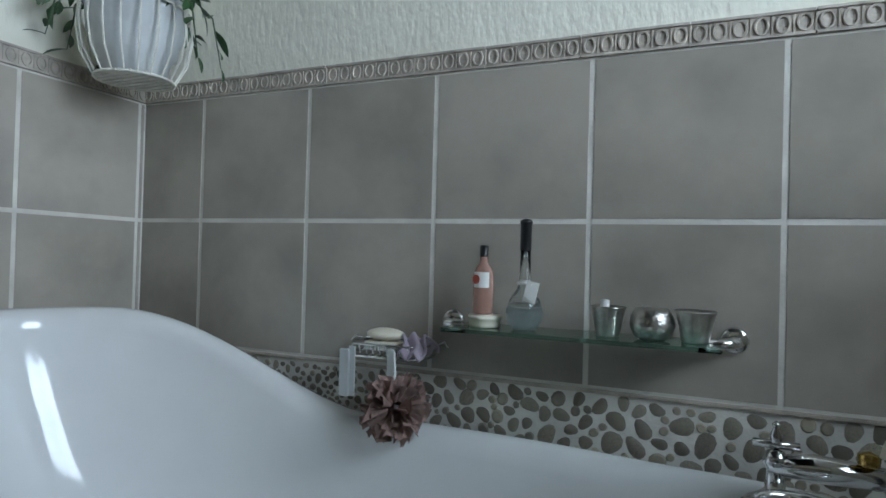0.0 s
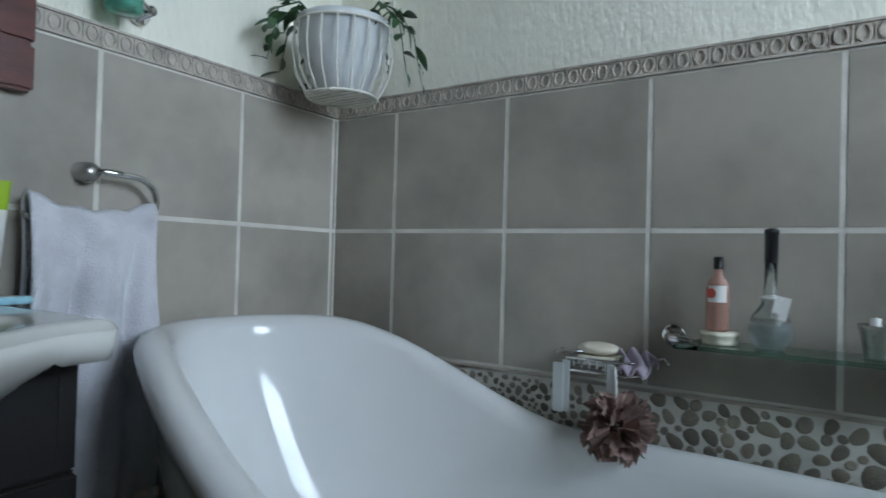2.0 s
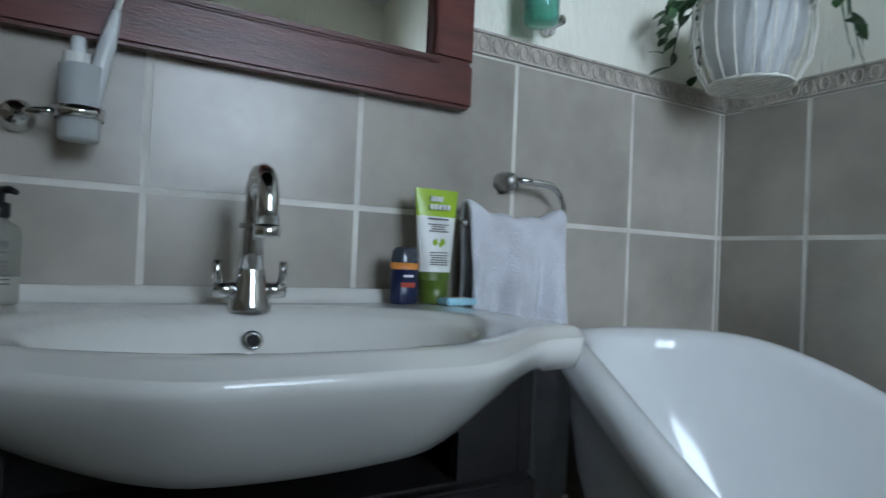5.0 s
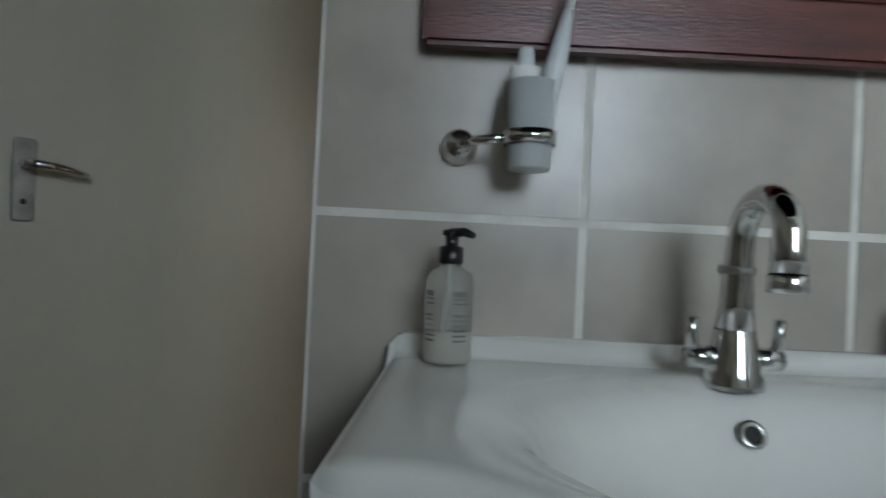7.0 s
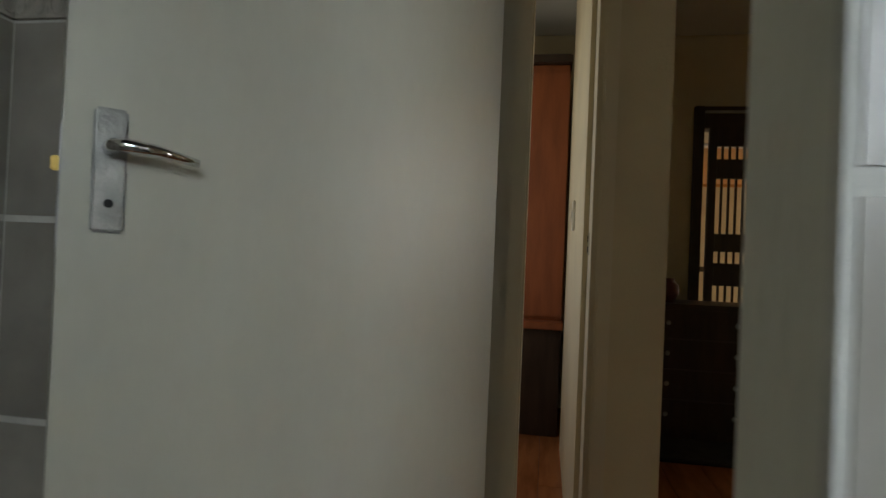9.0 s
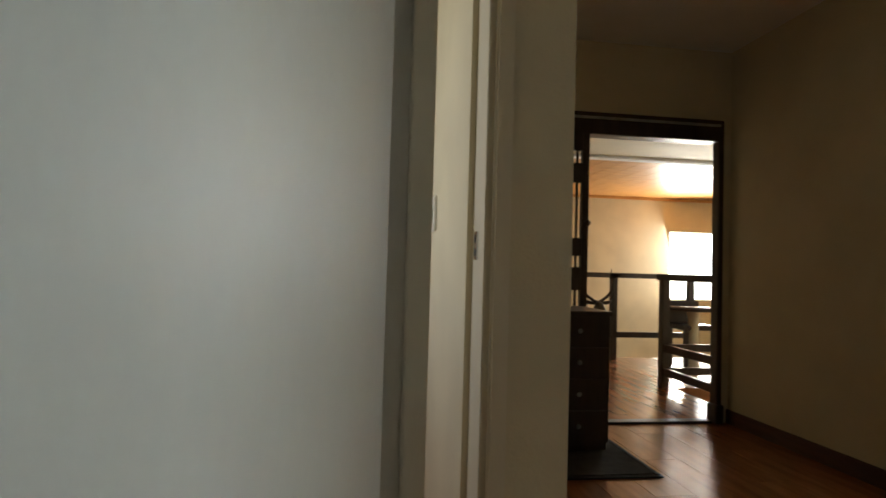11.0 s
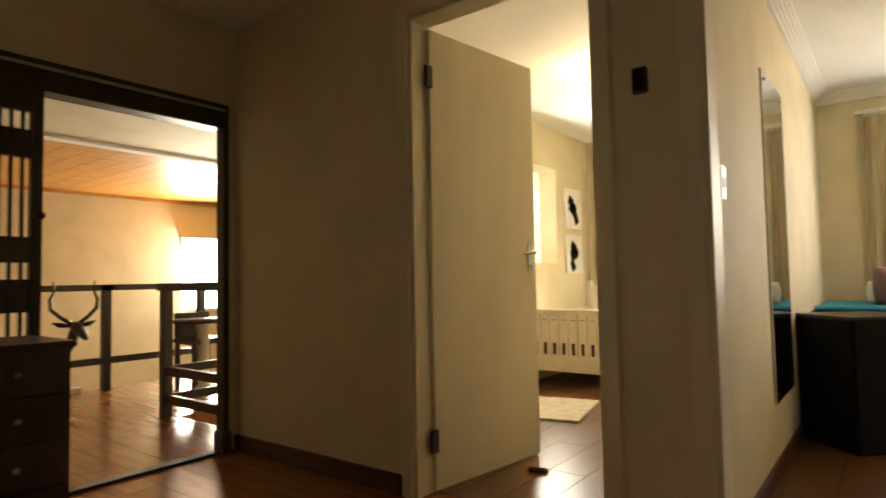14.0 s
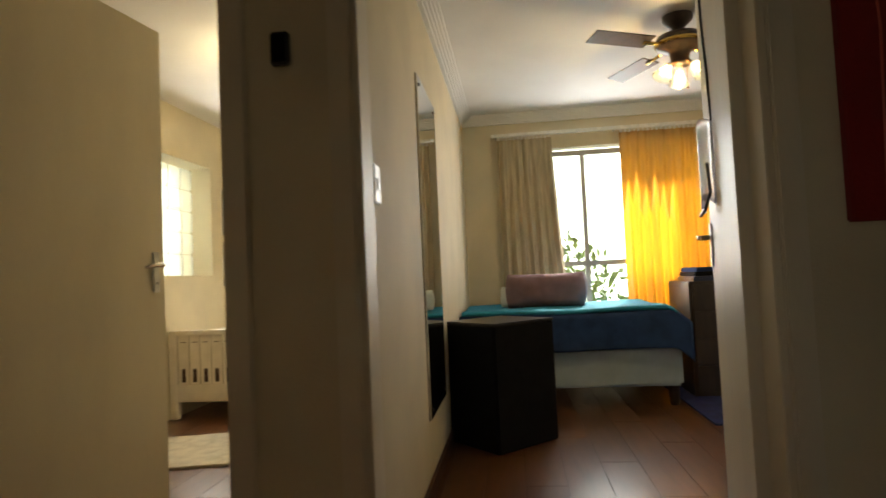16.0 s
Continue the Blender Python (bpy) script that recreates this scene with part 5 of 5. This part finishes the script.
def bed():
    t = thing("bed", "low bed with a blue blanket and pale valance", "bed", (-0.44, 3.93, 0))
    part("base", box(-0.76, 0.75, -0.49, 0.44, 0.14, 0.42, 0.02), M_SHEET, t, "pale blue-grey valance")
    part("mattress", box(-0.77, 0.755, -0.50, 0.45, 0.42, 0.66, 0.05), M_SHEET, t)
    for x in (-0.70, 0.69):
        for y in (-0.43, 0.38):
            part("leg", lathe([(0.03, 0), (0.035, 0.02), (0.04, 0.14)], 16, m=pose(x, y, 0)), M_DARKWOOD, t, "dark wooden leg", True)
    b = thing("blanket", "deep blue blanket with a teal top fold over the bed", "blanket", (-0.44, 3.93, 0))

    def sheet(u, v, top, drop, xm, off):
        # v runs from the far edge over the near edge and down
        x = -xm + 2 * xm * u
        L = 0.95 + drop
        s = v * L
        if s < 0.93:
            y, z = 0.44 - s, top
        else:
            a = min((s - 0.93) / 0.06, 1)
            y, z = 0.44 - 0.93 - 0.035 * math.sin(a * math.pi / 2), top - 0.035 * (1 - math.cos(a * math.pi / 2)) - max(s - 0.99, 0)
            y -= off * max(s - 0.99, 0) + 0.012 * math.sin(u * 17) * max(s - 0.99, 0) / 0.25
        z += 0.006 * math.sin(9 * u + 7 * v) - 0.10 * max(u - 0.93, 0) / 0.07 * (1 if s < 0.93 else 1)
        return x, y, z
    o = part("blue_layer", grid(lambda u, v: sheet(u, v, 0.675, 0.27, 0.82, 0.06), 50, 60), M_NAVYB, b, "", True)
    thick(o, 0.012)
    o = part("teal_layer", grid(lambda u, v: sheet(u, v, 0.698, 0.02, 0.79, 0.06), 50, 40), M_TEAL, b, "teal blanket layer", True)
    thick(o, 0.018)
    for nm, x, y, z, sx, sy, sz, mt, lb, rot in (("pillow", -0.60, 3.82, 0.835, 0.31, 0.10, 0.135, M_PILLOW, "mauve pillow standing on the bed", 0), ("pillow", -0.55, 4.02, 0.85, 0.30, 0.07, 0.12, M_LILAC, "lilac pillow behind the mauve one", 0), ("pillow", -0.70, 4.12, 0.78, 0.26, 0.11, 0.09, M_LABEL, "white pillow at the back of the bed", 8)):
        e = thing(nm, lb, "pillow", (x, y, z), rot)
        bm = bmesh.new()
        bmesh.ops.create_cube(bm, size=2)
        bmesh.ops.subdivide_edges(bm, edges=list(bm.edges), cuts=9, use_grid_fill=True)
        for v in bm.verts:
            p = v.co.copy()
            k = (1 - abs(p.x) ** 4) * (1 - abs(p.z) ** 4)
            v.co = Vector((p.x * sx * (1 - 0.06 * abs(p.z) ** 2), p.y * sy * (0.22 + 0.78 * k ** 0.6) + 0.01 * math.sin(5 * p.x + 3 * p.z), p.z * sz * (1 - 0.10 * (1 - p.x ** 2) * 0.6)))
        part("cushion", bm, mt, e, "", True)


bed()
t = thing("speaker_box", "large black vinyl speaker box standing cornerwise", "speaker", (-0.94, 2.68, 0), 44)
part("cabinet", box(-0.26, 0.22, -0.235, 0.225, 0, 0.70, 0.012), M_SPK, t)
part("top_edge", box(-0.262, 0.222, -0.237, 0.227, 0.692, 0.708, 0.006), M_BLACK, t)
t = thing("wall_mirror_tall", "tall frameless mirror fixed on the bedroom wall", "mirror", (-1.25, 2.08, 1.13))
part("glass", box(0.004, 0.010, -0.30, 0.30, -0.80, 0.80, 0.001), M_MIRROR, t)
part("backing", box(0.0, 0.004, -0.302, 0.302, -0.802, 0.802), M_BUTTRESS, t)
for y in (-0.25, 0.25):
    for z in (-0.76, 0.76):
        part("clip", lathe([(0.008, 0), (0.008, 0.004), (0, 0.006)], 14, m=pose(0.010, y, z, 0, 90)), M_BLACK, t)
t = thing("light_switch", "white light switch on the bedroom wall", "light switch", (-1.25, 0.88, 1.27))
part("plate", box(0, 0.009, -0.037, 0.037, -0.06, 0.06, 0.003), M_SWITCH, t)
part("rocker", box(0.009, 0.013, -0.012, 0.012, -0.02, 0.02, 0.002), M_SWITCH, t)


def fan():
    t = thing("ceiling_fan", "brass ceiling fan with four dark blades and lit glass shades", "ceiling fan", (0.18, 2.62, CEIL - 0.06))
    part("canopy", lathe([(0.085, 0.06), (0.085, 0.035), (0.05, 0.0), (0.03, -0.02), (0.03, -0.05)], 28), M_DARKWOOD, t, "", True)
    part("motor", lathe([(0.03, -0.05), (0.12, -0.06), (0.135, -0.09), (0.12, -0.13), (0.06, -0.15), (0.05, -0.2), (0.065, -0.215), (0.05, -0.235), (0, -0.24)], 32), M_DARKWOOD, t, "", True)
    part("brass_band", lathe([(0.136, -0.098), (0.139, -0.105), (0.13, -0.118)], 32), M_BRASS, t, "polished brass band", True)
    for i in range(4):
        m = pose(0, 0, 0, 0, 0, 25 + 90 * i)
        bl = part("blade", box(0.22, 0.60, -0.062, 0.062, -0.125, -0.118, 0.003), M_DARKWOOD, t)
        bl.matrix_basis = m @ pose(0, 0, 0, 10, 0, 0)
        part("blade_iron", tube([(0.12, 0, -0.115), (0.18, 0.0, -0.128), (0.26, 0, -0.128)], [0.012, 0.01, 0.014], 8), M_BRASS, bl, "brass bracket", True)
    for i in range(3):
        a = radians(80 + 120 * i)
        c, s = math.cos(a), math.sin(a)
        m = pose(0.075 * c, 0.075 * s, -0.235, 0, 0, 80 + 120 * i) @ pose(0, 0, 0, 0, 145, 0)
        sh = part("shade", lathe([(0.02, 0), (0.028, 0.02), (0.04, 0.05), (0.052, 0.085), (0.058, 0.09)], 22, m=m), M_FROST, t, "frosted tulip shade", True)
        part("bulb", lathe([(0.012, 0.01), (0.022, 0.04), (0.02, 0.06), (0, 0.07)], 16, m=m), M_BULB, sh, "lit bulb", True)
    for x in (-0.02, 0.03):
        part("pull_chain", tube([(x, -0.02, -0.24), (x, -0.02, -0.36), (x, -0.02, -0.372)], [0.0015, 0.0015, 0.008], 8), M_BRASS, t, "brass pull chain")


fan()
t = thing("bedside_chest", "dark wooden chest by the sunlit curtain", "chest of drawers", (0.70, 4.0, 0))
part("body", box(-0.25, 0.3, -0.3, 0.28, 0, 0.86, 0.006), M_DARKWOOD, t)
for i in range(4):
    d = part("drawer", box(-0.23, 0.28, -0.318, -0.301, 0.05 + i * 0.2, 0.235 + i * 0.2, 0.004), M_DARKWOOD, t)
    part("pull", box(-0.06, 0.1, -0.33, -0.318, 0.14 + i * 0.2, 0.155 + i * 0.2, 0.003), M_STEEL, d)
t = thing("folded_clothes", "dark folded clothes lying on the chest", "clothes", (0.70, 3.95, 0.86))
for i in range(3):
    part("garment", box(-0.22 + 0.015 * i, 0.24 - 0.02 * i, -0.25 + 0.01 * i, 0.2, 0.035 * i, 0.034 + 0.035 * i, 0.014), (M_NAVY, M_SPK, M_NAVYB)[i], t)
single("blue_rug", box(0.33, 1.9, 2.9, 4.3, 0.0, 0.012, 0.004), M_BLUERUG, "dark blue rug beside the bed", "rug")
t = thing("hanging_bag", "silvery plastic bag hanging on a black strap from the door", "bag", (-0.10, 1.27, 1.32))
o = part("bag", grid(lambda u, v: (-0.055 - 0.02 * math.sin(u * 5), -0.10 + 0.2 * u, 0.14 - 0.28 * v + 0.02 * math.sin(7 * u)), 16, 12), M_FROST, t, "", True)
thick(o, 0.008)
part("strap", tube([(-0.045, -0.08, 0.13), (-0.045, -0.04, 0.5), (-0.035, 0.0, 0.70)], 0.005, 8), M_BLACK, t)
part("trim", tube([(-0.075, -0.1, 0.0), (-0.07, -0.10, -0.1), (-0.07, -0.04, -0.15), (-0.07, 0.02, -0.17)], 0.006, 8), M_BLACK, t)

# garden shrubs outside the bedroom window
def shrub(name, at, r, h, n, seed, label):
    t = thing(name, label, "tree", at)
    rnd = random.Random(seed)
    part("trunk", tube([(0, 0, 0), (0.05, 0, h * 0.3), (0, 0.05, h * 0.7)], [0.09, 0.07, 0.03], 8), M_DARKWOOD, t, "", True)
    verts, faces = [], []
    for k in range(n):
        d = Vector((rnd.gauss(0, 1), rnd.gauss(0, 1), rnd.gauss(0, 1))).normalized() * r * rnd.uniform(0.3, 1.0)
        c = Vector((d.x, d.y, h * 0.68 + d.z * 1.5))
        R = Euler((rnd.uniform(0, 6), rnd.uniform(0, 6), rnd.uniform(0, 6))).to_matrix()
        i = len(verts)
        s = rnd.uniform(0.05, 0.1)
        verts += [c + R @ Vector(p) * s for p in ((-1, 0, 0), (0, 0.5, 0.1), (1, 0, 0), (0, -0.5, 0.1))]
        faces.append((i, i + 1, i + 2, i + 3))
    me = bpy.data.meshes.new("crown")
    me.from_pydata(verts, [], faces)
    me.materials.append(M_FOLIAGE)
    o = new("crown", me)
    o.parent = t


shrub("garden_tree", (-0.1, 7.4, -2.95), 0.9, 4.6, 1500, 1, "leafy garden tree outside the window")
shrub("garden_tree", (1.3, 8.2, -2.95), 0.8, 4.0, 1100, 2, "leafy garden tree further off outside")


# ---- crib room ----
def crib():
    t = thing("crib", "cream painted wooden crib with slatted front", "crib", (-3.02, 3.32, 0))
    part("front_top", box(-0.42, 0.42, -0.02, 0.02, 0.62, 0.66, 0.005), M_CRIB, t)
    part("front_bottom", box(-0.38, 0.38, -0.02, 0.02, 0.13, 0.26, 0.005), M_CRIB, t)
    for x in (-0.42, 0.36):
        part("post", box(x, x + 0.06, -0.03, 0.03, 0, 0.66, 0.006), M_CRIB, t)
        part("post", box(x, x + 0.06, 1.32, 1.38, 0, 0.9, 0.006), M_CRIB, t)
    for i in range(8):
        x = -0.345 + 0.088 * i
        s = part("slat", box(x - 0.008, x + 0.074, -0.012, 0.012, 0.26, 0.62, 0.003), M_CRIB, t)
        part("cut_out", box(x + 0.018, x + 0.048, -0.0135, 0.0135, 0.275, 0.375), M_HOLE, s, "dark cut-out")
        part("cut_line", box(x + 0.012, x + 0.054, -0.0135, 0.0135, 0.57, 0.575), M_HOLE, s)
    for x in (-0.41, 0.38):
        part("side_panel", box(x, x + 0.03, 0.03, 1.32, 0.13, 0.62, 0.005), M_CRIB, t)
    part("back_panel", box(-0.36, 0.36, 1.34, 1.36, 0.13, 0.85, 0.005), M_CRIB, t)
    part("mattress", box(-0.36, 0.36, 0.03, 1.31, 0.45, 0.60, 0.03), M_LABEL, t)
    p = thing("crib_cushion", "white cushion propped in the crib", "cushion", (-2.72, 3.9, 0.72), 0)
    part("cushion", box(-0.16, 0.16, -0.05, 0.05, -0.12, 0.16, 0.04), M_LABEL, p, "", True)


crib()
t = thing("pale_rug", "pale shaggy rug on the laminate floor", "rug", (-2.95, 2.45, 0), 12)
part("rug_top", box(-0.45, 0.45, -0.35, 0.35, 0, 0.016, 0.005), M_RUG, t)
for i, (z0, z1) in enumerate(((1.44, 1.86), (0.98, 1.38))):
    t = thing("ink_print", "white canvas with a dark ink-blot animal shape" if i == 0 else "white canvas with a dark smudged shape", "picture", (-3.45, 4.36, 0))
    part("canvas", box(0.002, 0.025, -0.19, 0.19, z0, z1, 0.003), M_PAPER, t)
    bm = bmesh.new()
    rnd = random.Random(11 + i)
    for k in range(5):
        box(0.0255, 0.0265, -0.05, 0.05, -0.06, 0.06, bm=bm, m=pose(0, rnd.uniform(-0.08, 0.08), (z0 + z1) / 2 + rnd.uniform(-0.12, 0.12), rnd.uniform(0, 90)))
    part("ink_blot", bm, M_SPK, t, "dark blot")
curtain("curtain_printed", -3.35, -2.55, 0.3, 2.35, 4.72, M_TEXTCUR, "curtain printed with lines of dark script", 5, 0.02)
t = thing("ceiling_light", "round lit ceiling lamp in the crib room", "ceiling light", (-2.32, 2.6, CEIL))
part("base", lathe([(0.12, 0), (0.12, -0.02), (0.1, -0.03)], 28), M_BRASS, t, "", True)
part("shade", lathe([(0.1, -0.025), (0.09, -0.06), (0.05, -0.085), (0, -0.09)], 28), M_BULB, t, "lit yellowish dome", True)
t = thing("door_stop", "dark rubber wedge on the floor under the door", "door stop", (-2.2, 1.22, 0), 20)
part("wedge", box(-0.05, 0.05, -0.02, 0.02, 0, 0.025, 0.008), M_MAHOG, t)

# ---- pieces of walls and floors ----
def shared(name, bm, material):
    me = bpy.data.meshes.new(name)
    bm.to_mesh(me)
    bm.free()
    me.materials.append(material)
    return me


def pieces(parent, name, me, mats):
    for m in mats:
        o = new(name, me)
        o.parent = parent
        o.matrix_basis = m


ROOM = BATH
TILE = 0.335
tile_cache = {}


def tile_mesh(w, h):
    key = (round(w, 3), round(h, 3))
    if key not in tile_cache:
        tile_cache[key] = shared("tile", box(-w / 2, w / 2, -0.004, 0.004, -h / 2, h / 2, 0.0018), M_TILE)
    return tile_cache[key]


def tile_wall(name, m, length, first, rows, label, border=True, bz=1.309, strip=0.0):
    """Tiles on a wall whose face is local y=0 and which runs along local x from 0."""
    t = single(name, box(0, length, -0.0027, 0.006, 0.0, bz), M_GROUT, label, "tiled wall", kind="structure")
    t.matrix_world = Matrix.Translation(ROOM) @ m
    g = 0.0072
    xs = [0.0, first]
    while xs[-1] < length - 0.01:
        xs.append(min(xs[-1] + TILE, length))
    if strip:
        xs.insert(-1, length - strip)
    for z0, z1 in rows:
        for a, b in zip(xs, xs[1:]):
            if b - a < 0.012:
                continue
            o = new("tile", tile_mesh(b - a - g, z1 - z0 - g))
            o.parent = t
            o.matrix_basis = pose((a + b) / 2, 0, (z0 + z1) / 2)
    if border:
        L, h = 0.20, 0.045
        bm = box(-L / 2 + 0.001, L / 2 - 0.001, -0.006, 0.004, 0, h)
        box(-L / 2 + 0.001, L / 2 - 0.001, -0.011, -0.006, 0, 0.005, bm=bm)
        box(-L / 2 + 0.001, L / 2 - 0.001, -0.011, -0.006, h - 0.005, h, bm=bm)
        for i in range(6):
            x = -L / 2 + L / 6 * (i + 0.5)
            tube([(x + 0.0105 * math.cos(k * math.pi / 7), -0.0075, h / 2 + 0.0145 * math.sin(k * math.pi / 7)) for k in range(14)], 0.0026, 5, bm, True)
            tube([(x + L / 12, -0.0065, 0.006), (x + L / 12, -0.0065, h - 0.006)], 0.0022, 5, bm)
        me = shared("border_tile", bm, M_BORDER)
        n = int(length / L + 0.999)
        pieces(t, "border_tile", me, [pose(L * (i + 0.5) if L * (i + 1) <= length + 0.05 else length - L / 2, 0.0015 * (i % 2), bz) for i in range(n)])
    return t


RB = [(0.0, 0.33), (0.33, 0.66), (0.66, 0.985), (0.985, 1.309)]
ta = tile_wall("tiles_north", pose(0, 0, 0), 2.4, 0.219, [(0.0, 0.22), (0.66, 0.985), (0.985, 1.309)], "stone-beige wall tiles with pale grout and a ring border")
tile_wall("tiles_west", pose(0, -1.675, 0, 0, 0, 90), 1.675, 1.675 - 0.338 - 3 * TILE, RB, "stone-beige wall tiles behind the basin", strip=0.022)
tile_wall("tiles_south", pose(2.4, -2.65, 0, 0, 0, 180), 3.0, 0.28, RB, "brown wall tiles with a ring border in shade")
tile_wall("tiles_nib", pose(-0.60, -2.65, 0, 0, 0, 90), 0.18, 0.18, RB, "brown wall tile beside the door")

# pebble band
PZ0, PZ1 = 0.44, 0.655
pb = tagged(part("pebble_band", box(0, 2.4, -0.002, 0.006, PZ0, PZ1), M_PEBGROUT), "band of sliced river pebbles set in grout", "pebble band", "", "structure")
pb.location = ROOM
part("edge_strip", box(0, 2.4, -0.010, -0.002, PZ1 - 0.004, PZ1 + 0.004, 0.002), M_BORDER, pb)
rnd = random.Random(21)
pebs = []
tries = 0
while tries < 60000 and len(pebs) < 620:
    tries += 1
    x, z = rnd.uniform(0.34, 1.95), rnd.uniform(PZ0 + 0.012, PZ1 - 0.016)
    big = 0.010 + 0.0085 * smooth(0.5, 1.3, x)
    r = big * rnd.uniform(0.75, 1.25) if tries < 16000 else big * rnd.uniform(0.42, 0.75)
    if all((x - a) ** 2 + (z - b) ** 2 > (r + c) ** 2 * 0.93 for a, b, c in pebs):
        pebs.append((x, z, r))
pmesh = []
for k in range(8):
    bm = bmesh.new()
    n = 12
    ph = [rnd.uniform(0, 6.28) for _ in range(3)]
    rim, mid = [], []
    for i in range(n):
        a = 2 * math.pi * i / n
        rr = 1 + 0.09 * math.sin(2 * a + ph[0]) + 0.07 * math.sin(3 * a + ph[1])
        rim.append(bm.verts.new((rr * math.cos(a), 0, 0.86 * rr * math.sin(a))))
        mid.append(bm.verts.new((0.72 * rr * math.cos(a), -0.3, 0.62 * rr * math.sin(a))))
    for i in range(n):
        bm.faces.new([rim[i], rim[(i + 1) % n], mid[(i + 1) % n], mid[i]])
    bm.faces.new(mid)
    bmesh.ops.recalc_face_normals(bm, faces=bm.faces)
    me = shared("pebble", bm, M_PEBBLE)
    me.polygons.foreach_set("use_smooth", [True] * len(me.polygons))
    pmesh.append(me)
for x, z, r in pebs[:300]:
    o = new("pebble", pmesh[rnd.randrange(8)])
    o.parent = pb
    k = rnd.uniform(1.0, 1.22)
    o.matrix_basis = pose(x, -0.002, z, 0, rnd.uniform(0, 360), 0) @ Matrix.Diagonal((r * k, r * 0.42, r * 1.02, 1))
rest = bmesh.new()
for x, z, r in pebs[300:]:
    n = 10
    m = pose(x, -0.002, z, 0, rnd.uniform(0, 360), 0) @ Matrix.Diagonal((r * 1.15, 1, r, 1))
    a = [rest.verts.new(m @ Vector((math.cos(2 * math.pi * i / n), 0, math.sin(2 * math.pi * i / n)))) for i in range(n)]
    b = [rest.verts.new(m @ Vector((0.7 * math.cos(2 * math.pi * i / n), -0.004, 0.7 * math.sin(2 * math.pi * i / n)))) for i in range(n)]
    for i in range(n):
        rest.faces.new([a[i], a[(i + 1) % n], b[(i + 1) % n], b[i]])
    rest.faces.new(b)
tagged(part("small_pebbles", rest, M_PEBBLE, pb), kind="stuff")

# laminate boards
def boards(parent, x0, x1, y0, y1, along, material):
    W, L = 0.19, 1.28
    n = 0
    me_cache = {}
    a0, a1, b0, b1 = (x0, x1, y0, y1) if along == "x" else (y0, y1, x0, x1)
    b, row = b0, 0
    while b < b1 - 0.02:
        w = min(W, b1 - b)
        a = a0 - (row * 0.47) % L
        while a < a1 - 0.01:
            s, e = max(a, a0), min(a + L, a1)
            if e - s > 0.03:
                key = (round(e - s, 2), round(w, 3))
                if key not in me_cache:
                    l2, w2 = (e - s) / 2 - 0.0007, w / 2 - 0.0007
                    me_cache[key] = shared("board", box(-l2, l2, -w2, w2, -0.006, 0, 0.001) if along == "x" else box(-w2, w2, -l2, l2, -0.006, 0, 0.001), material)
                o = new("board", me_cache[key])
                o.parent = parent
                o.matrix_basis = pose((s + e) / 2, b + w / 2, 0) if along == "x" else pose(b + w / 2, (s + e) / 2, 0)
            a += L
        b += W
        row += 1


boards(hf, -3.87, -0.14, -2.6, NW + 0.12, "x", M_FLOOR)
boards(lf, -6.55, -3.87, -2.2, 0.86, "x", M_FLOOR)
boards(bf, -1.40, 1.5, NW + 0.125, 4.5, "y", M_FLOOR_DIM)
boards(cf, -3.5, -1.40, NW + 0.125, 4.8, "y", M_FLOOR_DIM)
